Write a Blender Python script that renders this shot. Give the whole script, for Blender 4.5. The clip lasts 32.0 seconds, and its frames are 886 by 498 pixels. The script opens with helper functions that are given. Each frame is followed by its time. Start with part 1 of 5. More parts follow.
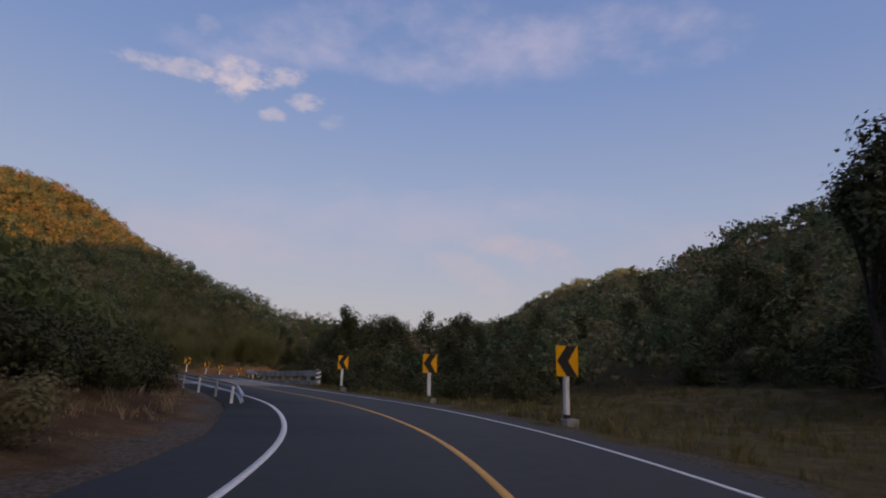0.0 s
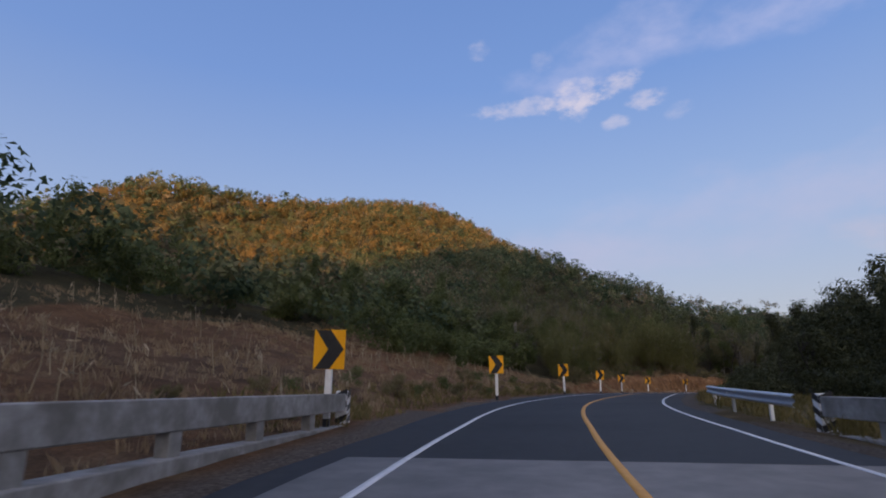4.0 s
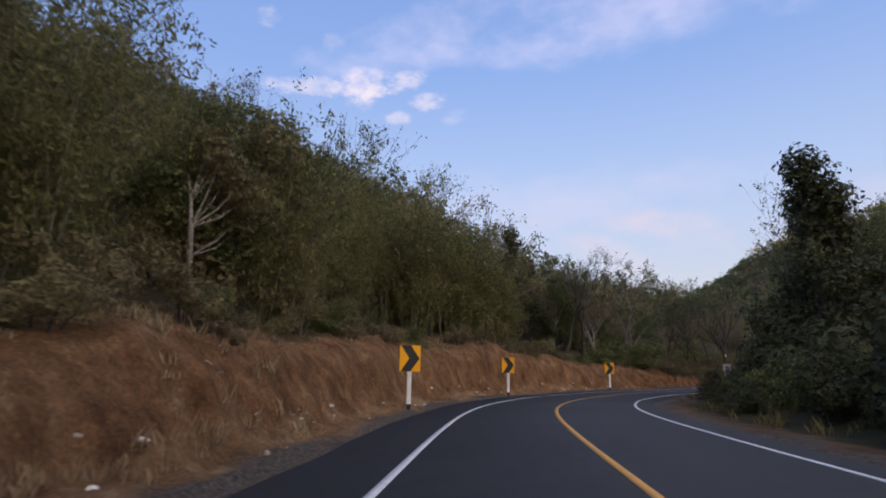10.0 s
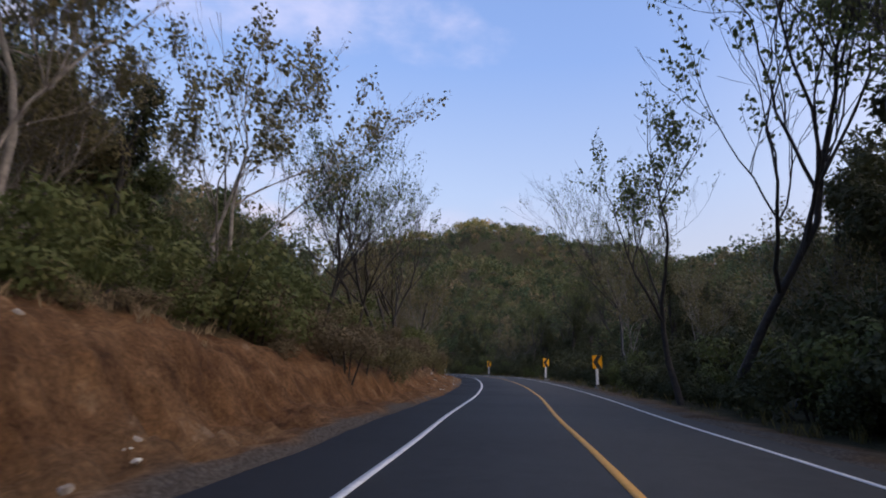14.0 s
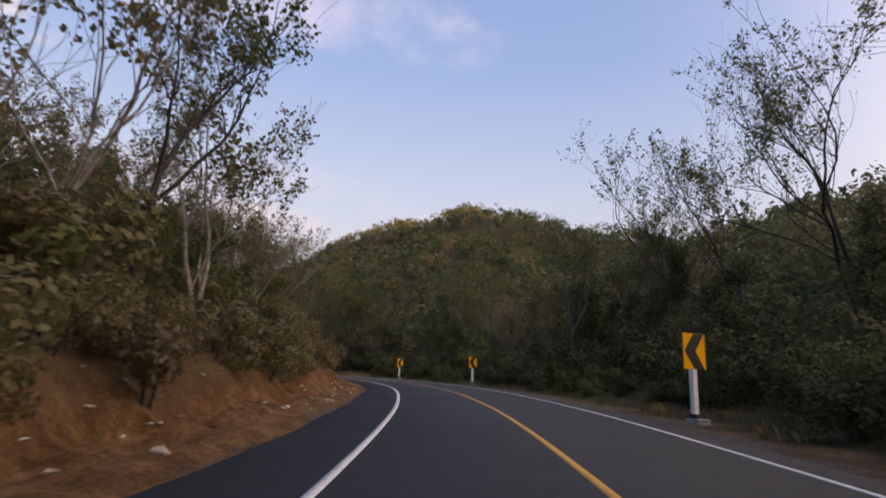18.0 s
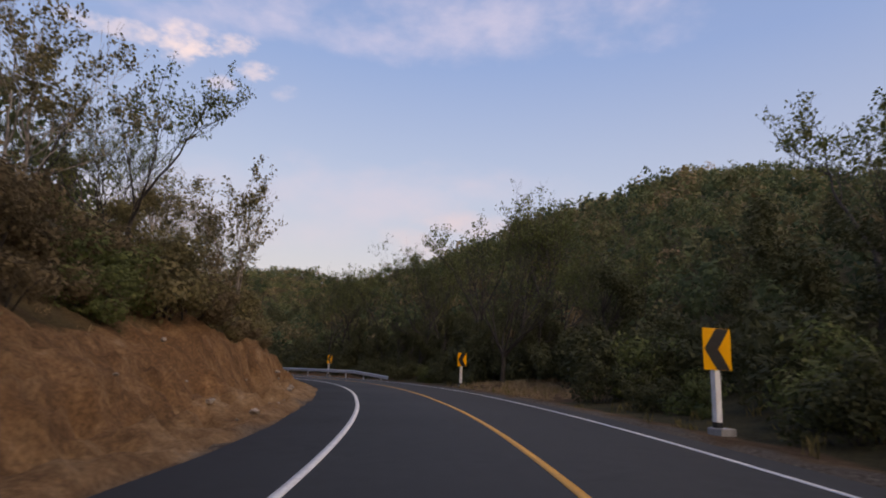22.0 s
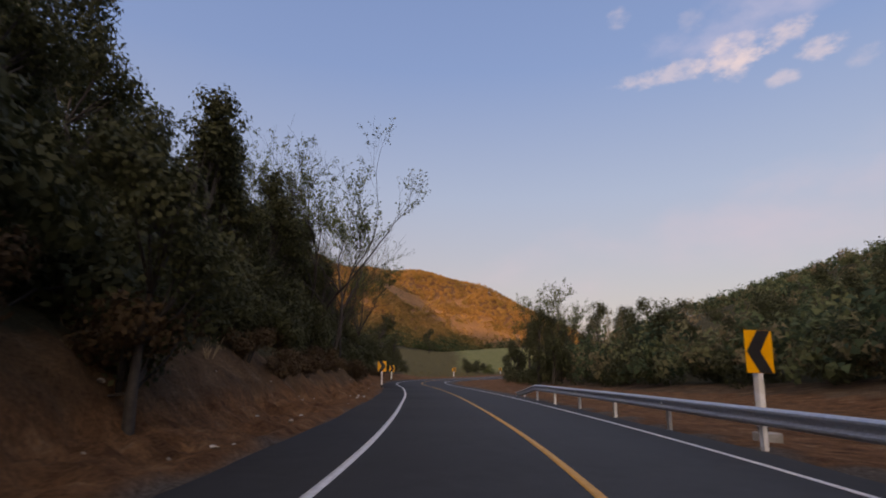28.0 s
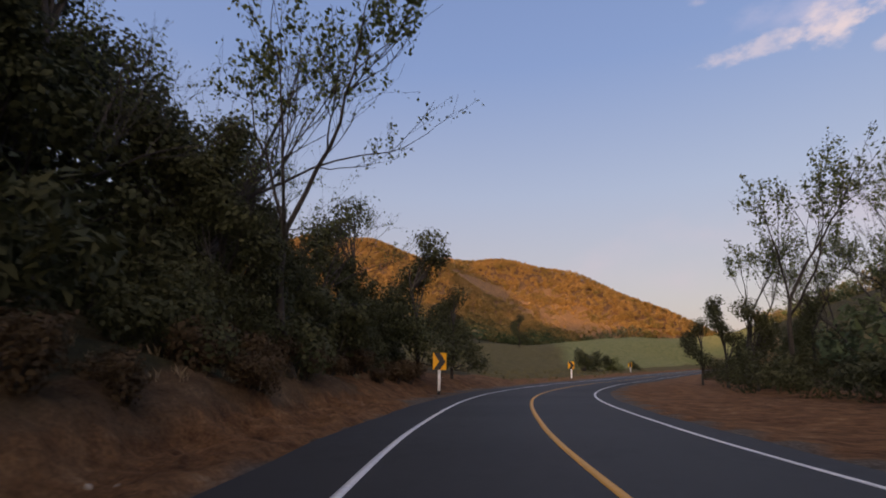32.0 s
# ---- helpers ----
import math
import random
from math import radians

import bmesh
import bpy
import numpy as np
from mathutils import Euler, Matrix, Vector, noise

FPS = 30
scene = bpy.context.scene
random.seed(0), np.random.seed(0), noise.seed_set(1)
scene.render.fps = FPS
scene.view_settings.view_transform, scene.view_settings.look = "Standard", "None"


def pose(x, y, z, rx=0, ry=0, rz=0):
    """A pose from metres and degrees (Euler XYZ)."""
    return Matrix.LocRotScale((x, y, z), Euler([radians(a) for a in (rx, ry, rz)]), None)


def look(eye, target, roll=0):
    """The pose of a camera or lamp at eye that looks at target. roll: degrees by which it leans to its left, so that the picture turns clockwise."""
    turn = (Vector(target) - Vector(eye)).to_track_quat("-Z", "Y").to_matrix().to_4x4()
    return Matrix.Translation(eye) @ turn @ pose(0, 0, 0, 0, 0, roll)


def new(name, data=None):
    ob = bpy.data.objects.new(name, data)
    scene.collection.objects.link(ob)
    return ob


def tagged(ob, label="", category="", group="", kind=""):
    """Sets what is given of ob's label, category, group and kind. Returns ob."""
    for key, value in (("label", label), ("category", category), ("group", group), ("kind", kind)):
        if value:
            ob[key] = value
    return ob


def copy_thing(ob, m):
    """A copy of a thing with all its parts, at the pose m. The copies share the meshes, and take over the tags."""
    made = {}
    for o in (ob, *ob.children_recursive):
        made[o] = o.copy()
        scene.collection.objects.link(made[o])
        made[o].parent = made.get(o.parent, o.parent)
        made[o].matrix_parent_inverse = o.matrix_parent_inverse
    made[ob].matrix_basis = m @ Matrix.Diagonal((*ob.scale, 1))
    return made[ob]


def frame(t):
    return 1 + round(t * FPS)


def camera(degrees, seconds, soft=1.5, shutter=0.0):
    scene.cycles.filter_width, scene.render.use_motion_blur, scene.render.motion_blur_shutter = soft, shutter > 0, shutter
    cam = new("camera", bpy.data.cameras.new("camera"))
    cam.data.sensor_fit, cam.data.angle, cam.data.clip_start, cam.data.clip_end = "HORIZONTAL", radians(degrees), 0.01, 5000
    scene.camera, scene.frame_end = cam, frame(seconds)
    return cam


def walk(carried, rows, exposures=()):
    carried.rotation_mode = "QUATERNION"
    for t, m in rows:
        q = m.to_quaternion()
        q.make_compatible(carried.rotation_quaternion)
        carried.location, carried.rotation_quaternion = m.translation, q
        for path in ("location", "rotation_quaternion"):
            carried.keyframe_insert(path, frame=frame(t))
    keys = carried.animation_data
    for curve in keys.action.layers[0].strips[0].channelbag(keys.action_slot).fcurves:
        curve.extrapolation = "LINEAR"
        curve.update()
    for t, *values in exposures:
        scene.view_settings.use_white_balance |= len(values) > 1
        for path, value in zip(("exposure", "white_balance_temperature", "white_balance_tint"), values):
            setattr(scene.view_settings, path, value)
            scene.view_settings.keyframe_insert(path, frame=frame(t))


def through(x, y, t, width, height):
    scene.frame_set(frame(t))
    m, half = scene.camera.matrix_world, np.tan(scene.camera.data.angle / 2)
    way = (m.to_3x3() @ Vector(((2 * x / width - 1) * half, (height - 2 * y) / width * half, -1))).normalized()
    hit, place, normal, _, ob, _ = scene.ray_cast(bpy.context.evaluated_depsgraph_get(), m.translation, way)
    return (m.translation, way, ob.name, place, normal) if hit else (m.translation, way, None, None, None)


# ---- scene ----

# the car's way along the valley road
cam = camera(77.1, 32.0, soft=1.9, shutter=0.14)
PATH = [
    (0, (0.69, 0.26, 0.29), (1.648, 1.948, 0.771), 2.0),
    (0.5, (3.44, 5.33, 0.41), (4.188, 7.125, 0.887), 2.0),
    (1, (5.52, 10.67, 0.53), (6.024, 12.543, 1.004), 2.0),
    (1.5, (6.90, 16.13, 0.64), (7.163, 18.054, 1.120), 0.7),
    (2, (7.58, 21.70, 0.76), (7.612, 23.638, 1.240), 0.1),
    (2.5, (7.76, 27.23, 0.88), (7.656, 29.167, 1.357), -0.9),
    (3, (7.55, 32.71, 1.01), (7.346, 34.637, 1.490), -0.2),
    (3.5, (7.12, 38.18, 1.15), (6.852, 40.099, 1.636), 0.1),
    (4, (6.59, 43.70, 1.31), (6.315, 45.616, 1.796), -0.2),
    (4.5, (6.12, 49.33, 1.47), (5.904, 51.259, 1.967), -0.9),
    (5, (6.04, 55.16, 1.63), (5.959, 57.099, 2.128), -1.1),
    (5.5, (6.41, 61.13, 1.76), (6.462, 63.074, 2.243), -0.6),
    (6, (7.14, 67.16, 1.87), (7.334, 69.099, 2.333), 0.3),
    (6.5, (8.44, 73.30, 1.97), (8.771, 75.218, 2.421), 0.6),
    (7, (10.06, 79.47, 2.04), (10.467, 81.374, 2.491), 0.8),
    (7.5, (11.81, 85.63, 2.08), (12.240, 87.529, 2.522), 0.8),
    (8, (13.61, 91.73, 2.07), (14.054, 93.632, 2.511), 0.9),
    (8.5, (15.30, 97.77, 2.03), (15.765, 99.666, 2.469), 1.3),
    (9, (17.15, 103.83, 1.99), (17.629, 105.727, 2.421), 0.7),
    (9.5, (19.04, 109.92, 1.95), (19.538, 111.810, 2.371), 0.6),
    (10, (21.02, 115.98, 1.91), (21.545, 117.859, 2.342), 0.1),
    (10.5, (23.10, 121.95, 1.88), (23.665, 123.823, 2.303), 0.1),
    (11, (25.29, 127.79, 1.83), (25.941, 129.630, 2.255), 0.9),
    (11.5, (27.96, 133.46, 1.81), (28.764, 135.236, 2.240), 0.8),
    (12, (31.10, 138.78, 1.79), (32.088, 140.468, 2.218), 0.6),
    (12.5, (34.64, 143.59, 1.78), (35.802, 145.158, 2.206), 0.4),
    (13, (38.60, 147.79, 1.76), (39.943, 149.212, 2.176), 0.3),
    (13.5, (42.90, 151.41, 1.71), (44.394, 152.678, 2.121), 0.7),
    (14, (47.47, 154.64, 1.68), (49.067, 155.768, 2.093), 1.2),
    (14.5, (52.28, 157.53, 1.65), (53.938, 158.567, 2.070), 1.6),
    (15, (57.24, 160.27, 1.63), (58.927, 161.269, 2.049), 1.4),
    (15.5, (62.32, 162.98, 1.61), (64.001, 163.975, 2.036), 1.4),
    (16, (67.47, 165.74, 1.60), (69.153, 166.729, 2.034), 1.6),
    (16.5, (72.71, 168.56, 1.61), (74.382, 169.566, 2.043), 2.1),
    (17, (77.99, 171.55, 1.63), (79.643, 172.593, 2.064), 2.3),
    (17.5, (83.29, 174.71, 1.65), (84.921, 175.779, 2.075), 2.2),
    (18, (88.58, 177.98, 1.67), (90.194, 179.089, 2.090), 1.8),
    (18.5, (93.87, 181.42, 1.70), (95.460, 182.550, 2.117), 2.0),
    (19, (99.14, 185.00, 1.72), (100.715, 186.166, 2.138), 2.2),
    (19.5, (104.39, 188.76, 1.74), (105.930, 189.972, 2.154), 2.0),
    (20, (109.54, 192.77, 1.73), (111.017, 194.050, 2.147), 1.9),
    (20.5, (114.50, 197.08, 1.71), (115.910, 198.436, 2.122), 1.5),
    (21, (119.24, 201.73, 1.68), (120.561, 203.178, 2.087), 1.4),
    (21.5, (123.69, 206.71, 1.65), (124.913, 208.244, 2.049), 1.4),
    (22, (127.82, 211.95, 1.61), (128.926, 213.562, 2.016), 1.8),
    (22.5, (131.56, 217.43, 1.59), (132.551, 219.118, 1.999), 2.2),
    (23, (134.92, 223.10, 1.56), (135.811, 224.844, 1.978), 2.4),
    (23.5, (137.93, 228.86, 1.53), (138.730, 230.641, 1.943), 2.2),
    (24, (140.61, 234.66, 1.49), (141.306, 236.484, 1.903), 2.6),
    (24.5, (142.86, 240.68, 1.46), (143.429, 242.556, 1.868), 2.9),
    (25, (144.62, 246.90, 1.41), (145.040, 248.812, 1.820), 2.6),
    (25.5, (145.92, 253.14, 1.35), (146.194, 255.080, 1.764), 2.1),
    (26, (146.72, 259.32, 1.30), (146.797, 261.277, 1.706), 1.1),
    (26.5, (146.81, 265.52, 1.26), (146.662, 267.473, 1.669), 1.5),
    (27, (146.15, 271.71, 1.22), (145.721, 273.623, 1.637), 1.3),
    (27.5, (144.67, 277.82, 1.19), (144.028, 279.663, 1.610), 1.1),
    (28, (142.61, 283.82, 1.16), (141.844, 285.619, 1.587), 1.0),
    (28.5, (140.23, 289.79, 1.14), (139.398, 291.559, 1.561), 1.0),
    (29, (137.61, 295.75, 1.11), (136.716, 297.494, 1.525), 0.7),
    (29.5, (134.79, 301.76, 1.07), (133.869, 303.487, 1.483), 0.5),
    (30, (131.85, 307.86, 1.02), (130.912, 309.577, 1.430), 0.5),
    (30.5, (128.81, 314.06, 0.95), (127.860, 315.770, 1.366), 0.2),
    (31, (125.69, 320.31, 0.90), (124.722, 322.006, 1.313), 0.3),
    (31.5, (122.44, 326.49, 0.87), (121.447, 328.173, 1.291), 0.0),
    (32, (119.10, 332.62, 0.86), (118.075, 334.289, 1.285), -0.1),
]
walk(cam, [(t, look(eye, target, roll)) for t, eye, target, roll in PATH],
     exposures=[(0, 0.3, 6700, 12), (2.5, 0.37, 5750, 9), (7, 0.68, 5950, 6), (9, 0.78, 6000, 7), (11.5, 1.07, 6650, 10), (13.5, 1.05, 6250, 8), (17, 1.1, 7550, 12), (20, 0.95, 7700, 12), (24, 0.78, 7350, 11), (26, 0.7, 7350, 11), (28.5, 0.58, 7250, 12), (32, 0.6, 7100, 12)])

# ---- sky, sun ----
SUN_AZ, SUN_EL = radians(195), radians(6.0)


def sky_vector(nt, kind, a, b=None):
    n = nt.nodes.new("ShaderNodeVectorMath")
    n.operation = kind
    for sock, v in zip(n.inputs, (a, b)):
        if v is not None:
            if isinstance(v, (tuple, Vector)):
                sock.default_value = v
            else:
                nt.links.new(v, sock)
    return n.outputs["Value" if kind == "DOT_PRODUCT" else "Vector"]


def sky_math(nt, kind, a, b=0.0, c=None):
    n = nt.nodes.new("ShaderNodeMath")
    n.operation = kind
    for sock, v in zip(n.inputs, (a, b, c)):
        if isinstance(v, (int, float)):
            sock.default_value = v
        elif v is not None:
            nt.links.new(v, sock)
    return n.outputs[0]


def sky_mix(nt, a, b, fac):
    n = nt.nodes.new("ShaderNodeMix")
    n.data_type = "RGBA"
    for sock, v in ((n.inputs[6], a), (n.inputs[7], b), (n.inputs[0], fac)):
        if isinstance(v, (int, float)):
            sock.default_value = v
        elif isinstance(v, tuple):
            sock.default_value = (*v, 1)
        else:
            nt.links.new(v, sock)
    return n.outputs[2]


def patch(nt, way, az, el, wide, high, lean):
    """1 in the middle of an oval about a direction, 0 at its rim, less outside; and whether it lies ahead."""
    a, e, t = radians(az), radians(el), radians(lean)
    c = Vector((math.sin(a) * math.cos(e), math.cos(a) * math.cos(e), math.sin(e)))
    r = Vector((math.cos(a), -math.sin(a), 0))
    u = r.cross(c)
    r, u = r * math.cos(t) + u * math.sin(t), u * math.cos(t) - r * math.sin(t)
    p, q = sky_vector(nt, "DOT_PRODUCT", way, r / wide), sky_vector(nt, "DOT_PRODUCT", way, u / high)
    far = sky_math(nt, "ADD", sky_math(nt, "MULTIPLY", p, p), sky_math(nt, "MULTIPLY", q, q))
    return sky_math(nt, "SUBTRACT", 1.0, far), sky_math(nt, "GREATER_THAN", sky_vector(nt, "DOT_PRODUCT", way, c), 0.5)


def puff(nt, way, az, el, wide, high, lean):
    """A small soft-edged scrap of cloud."""
    inside, front = patch(nt, way, az, el, wide, high, lean)
    n = nt.nodes.new("ShaderNodeTexNoise")
    n.inputs["Scale"].default_value, n.inputs["Detail"].default_value, n.inputs["Roughness"].default_value = 34, 5, 0.6
    nt.links.new(sky_vector(nt, "MULTIPLY", way, (1.0, 1.0, 1.8)), n.inputs["Vector"])
    m = nt.nodes.new("ShaderNodeMapRange")
    m.interpolation_type = "SMOOTHSTEP"
    m.inputs[1].default_value, m.inputs[2].default_value = -0.05, 1.0
    nt.links.new(sky_math(nt, "MULTIPLY_ADD", sky_math(nt, "MAXIMUM", inside, -1.0), 0.6, sky_math(nt, "MULTIPLY_ADD", n.outputs["Fac"], 2.2, -1.0)), m.inputs[0])
    rim = nt.nodes.new("ShaderNodeMapRange")
    rim.interpolation_type = "SMOOTHSTEP"
    rim.inputs[1].default_value, rim.inputs[2].default_value = -0.9, 0.3
    nt.links.new(inside, rim.inputs[0])
    return sky_math(nt, "MULTIPLY", sky_math(nt, "MULTIPLY", m.outputs[0], rim.outputs[0]), front)


def cloud(nt, way, az, el, wide, high, lean, scale, lo, hi):
    """A patch of cloud about a direction: 0 outside, up to 1 in its thick parts."""
    inside, front = patch(nt, way, az, el, wide, high, lean)
    n = nt.nodes.new("ShaderNodeTexNoise")
    n.inputs["Scale"].default_value, n.inputs["Detail"].default_value, n.inputs["Roughness"].default_value = scale, 6, 0.55
    nt.links.new(sky_vector(nt, "ADD", sky_vector(nt, "MULTIPLY", way, (1.0, 1.0, 1.9)), (az * 0.1, el * 0.1, 0.3)), n.inputs["Vector"])
    m = nt.nodes.new("ShaderNodeMapRange")
    m.interpolation_type = "SMOOTHSTEP"
    m.inputs[1].default_value, m.inputs[2].default_value = lo, hi
    nt.links.new(sky_math(nt, "MULTIPLY_ADD", inside, 0.36, sky_math(nt, "MULTIPLY_ADD", n.outputs["Fac"], 1.5, -0.25)), m.inputs[0])
    return sky_math(nt, "MULTIPLY", sky_math(nt, "MULTIPLY", m.outputs[0], front), sky_math(nt, "GREATER_THAN", inside, -1.5))


def build_sky():
    world = bpy.data.worlds.new("sky")
    scene.world = world
    world.use_nodes = True
    nt = world.node_tree
    nt.nodes.clear()
    out = nt.nodes.new("ShaderNodeOutputWorld")
    bg = nt.nodes.new("ShaderNodeBackground")
    sky = nt.nodes.new("ShaderNodeTexSky")
    sky.sky_type = "NISHITA"
    sky.sun_disc = False
    sky.sun_elevation, sky.sun_rotation = SUN_EL, SUN_AZ
    sky.dust_density, sky.air_density, sky.ozone_density = 1.5, 1.0, 1.5
    bg.inputs["Strength"].default_value = 0.15
    way = nt.nodes.new("ShaderNodeTexCoord").outputs["Generated"]
    up = nt.nodes.new("ShaderNodeSeparateXYZ")
    nt.links.new(way, up.inputs[0])
    r = nt.nodes.new("ShaderNodeValToRGB")
    el = r.color_ramp.elements
    for p, c in ((0.12, (2.45, 2.25, 2.6)), (0.3, (1.85, 2.15, 3.15)), (0.5, (1.1, 1.6, 3.1)), (0.8, (0.7, 1.15, 2.6))):
        el.new(p).color = (*c, 1)
    el[0].color, el[-1].color = (2.7, 2.15, 2.15, 1), (0.6, 1.0, 2.3, 1)
    nt.links.new(up.outputs[2], r.inputs[0])
    col = sky_mix(nt, sky.outputs[0], r.outputs[0], 0.8)
    # unseen warm glow added off the sun's bearing, to brighten the left bank
    glow = sky_math(nt, "MAXIMUM", sky_vector(nt, "DOT_PRODUCT", way, Vector((math.sin(radians(164)), math.cos(radians(164)), 0.3)).normalized()), 0.0)
    glow = sky_math(nt, "POWER", glow, 3.6)
    col = sky_mix(nt, col, (21.0, 17.0, 14.5), sky_math(nt, "MULTIPLY", glow, 0.8))
    col = sky_mix(nt, col, (3.0, 2.75, 3.5), sky_math(nt, "MULTIPLY", cloud(nt, way, 30, 34.5, 0.4, 0.075, 4, 6, 0.5, 1.15), 0.6))
    col = sky_mix(nt, col, (2.9, 2.5, 3.0), sky_math(nt, "MULTIPLY", cloud(nt, way, 22, 15, 0.7, 0.09, 4, 4.5, 0.5, 1.2), 0.5))
    col = sky_mix(nt, col, (3.6, 2.6, 2.6), sky_math(nt, "MULTIPLY", cloud(nt, way, 37, 14, 0.17, 0.04, -10, 9, 0.55, 1.2), 0.45))
    col = sky_mix(nt, col, (3.6, 2.6, 2.6), sky_math(nt, "MULTIPLY", cloud(nt, way, 33, 11, 0.1, 0.04, -25, 9, 0.55, 1.2), 0.4))
    # one torn cloud with its scraps, lit from below by the low sun
    for az, el, wide, high, lean, thick in ((2.6, 28.1, 0.105, 0.012, 3, 0.75), (6.4, 28.5, 0.045, 0.021, 12, 1.0), (7.0, 27.3, 0.018, 0.016, 0, 0.7), (11.3, 29.1, 0.036, 0.012, 16, 0.9),
                                           (13.9, 27.3, 0.03, 0.0115, 14, 0.85), (10.7, 25.6, 0.021, 0.0095, 6, 0.7), (17.0, 25.8, 0.02, 0.01, 10, 0.35), (-3.8, 33.7, 0.018, 0.012, 30, 0.4), (3.2, 32.2, 0.018, 0.012, 10, 0.25)):
        col = sky_mix(nt, col, (3.5, 3.0, 3.25), sky_math(nt, "MULTIPLY", puff(nt, way, az, el, wide * 1.15, high * 1.45, lean), thick * 0.7))
    nt.links.new(col, bg.inputs["Color"])
    nt.links.new(bg.outputs[0], out.inputs[0])


build_sky()
sun_data = bpy.data.lights.new("sun", "SUN")
sun_data.energy, sun_data.angle, sun_data.color = 5.0, radians(0.6), (1.0, 0.56, 0.24)
sun = new("sun", sun_data)
sun.matrix_world = look((0, 0, 0), (-math.sin(SUN_AZ) * math.cos(SUN_EL), -math.cos(SUN_AZ) * math.cos(SUN_EL), -math.sin(SUN_EL)))

# ---- materials ----
def nodes_of(name):
    m = bpy.data.materials.new(name)
    m.use_nodes = True
    nt = m.node_tree
    return m, nt, nt.nodes["Principled BSDF"]


def link(nt, a, b):
    nt.links.new(a, b)


def noise_node(nt, scale, detail=5.0, rough=0.6, coords=None):
    n = nt.nodes.new("ShaderNodeTexNoise")
    n.inputs["Scale"].default_value, n.inputs["Detail"].default_value, n.inputs["Roughness"].default_value = scale, detail, rough
    if coords is not None:
        link(nt, coords, n.inputs["Vector"])
    return n


def ramp(nt, fac, stops):
    r = nt.nodes.new("ShaderNodeValToRGB")
    el = r.color_ramp.elements
    while len(el) < len(stops):
        el.new(0.5)
    for e, (p, c) in zip(el, stops):
        e.position, e.color = p, (*c, 1)
    link(nt, fac, r.inputs["Fac"])
    return r


def mix(nt, a, b, fac, kind="MIX"):
    m = nt.nodes.new("ShaderNodeMix")
    m.data_type, m.blend_type = "RGBA", kind
    for sock, v in ((m.inputs[6], a), (m.inputs[7], b), (m.inputs[0], fac)):
        if isinstance(v, (int, float)):
            sock.default_value = v
        elif isinstance(v, tuple):
            sock.default_value = (*v, 1)
        else:
            link(nt, v, sock)
    return m.outputs[2]


def bump(nt, height, strength, dist, bsdf):
    b = nt.nodes.new("ShaderNodeBump")
    b.inputs["Strength"].default_value, b.inputs["Distance"].default_value = strength, dist
    link(nt, height, b.inputs["Height"])
    link(nt, b.outputs[0], bsdf.inputs["Normal"])


def place(nt):
    return nt.nodes.new("ShaderNodeNewGeometry").outputs["Position"]


def mottled(name, dark, light, scale, rough=0.9, bump_scale=None, bump_dist=0.02, metal=0.0, big=None, shine=0.5):
    """A surface whose colour wanders between two at a small scale and, with big, at a large one."""
    m, nt, b = nodes_of(name)
    p = place(nt)
    n = noise_node(nt, scale, coords=p)
    col = ramp(nt, n.outputs["Fac"], [(0.32, dark), (0.68, light)]).outputs[0]
    if big:
        n2 = noise_node(nt, big[0], 4, coords=p)
        r2 = ramp(nt, n2.outputs["Fac"], [(0.42, (0, 0, 0)), (0.62, (1, 1, 1))])
        col = mix(nt, col, big[1], r2.outputs[0])
    link(nt, col, b.inputs["Base Color"])
    b.inputs["Roughness"].default_value, b.inputs["Metallic"].default_value = rough, metal
    b.inputs["Specular IOR Level"].default_value = shine
    n3 = noise_node(nt, bump_scale or scale * 3, coords=p)
    bump(nt, n3.outputs["Fac"], 0.5, bump_dist, b)
    return m


def leaf_material(name, colours, rough=0.6, through=0.25, spread=0.45, woods=False):
    """Leaves: one of a range of colours per leaf and per plant (in woods: per tree), with some light coming through."""
    m, nt, b = nodes_of(name)
    g = nt.nodes.new("ShaderNodeNewGeometry")
    stops = [(i / max(1, len(colours) - 1), c) for i, c in enumerate(colours)]
    a = nt.nodes.new("ShaderNodeMath")
    a.operation = "MULTIPLY_ADD"
    link(nt, g.outputs["Random Per Island"], a.inputs[0])
    a.inputs[1].default_value = spread
    n = noise_node(nt, 0.16, 3, coords=g.outputs["Position"])
    c = nt.nodes.new("ShaderNodeMath")
    c.operation = "MULTIPLY_ADD"
    link(nt, n.outputs["Fac"], c.inputs[0])
    c.inputs[1].default_value, c.inputs[2].default_value = (0.7, -0.35 - 0.5 * spread) if woods else (1.3, -0.15 - 0.5 * spread)
    if woods:
        att = nt.nodes.new("ShaderNodeAttribute")
        att.attribute_name = "tint"
        t0 = nt.nodes.new("ShaderNodeMath")
        t0.operation = "ADD"
        link(nt, att.outputs["Fac"], t0.inputs[0])
        link(nt, c.outputs[0], t0.inputs[1])
        link(nt, t0.outputs[0], a.inputs[2])
    else:
        link(nt, c.outputs[0], a.inputs[2])
    col = ramp(nt, a.outputs[0], stops).outputs[0]
    link(nt, col, b.inputs["Base Color"])
    b.inputs["Roughness"].default_value = rough
    b.inputs["Specular IOR Level"].default_value = 0.16
    t = nt.nodes.new("ShaderNodeBsdfTranslucent")
    link(nt, col, t.inputs["Color"])
    ms = nt.nodes.new("ShaderNodeMixShader")
    ms.inputs[0].default_value = through
    link(nt, b.outputs[0], ms.inputs[1])
    link(nt, t.outputs[0], ms.inputs[2])
    link(nt, ms.outputs[0], nt.nodes["Material Output"].inputs["Surface"])
    return m


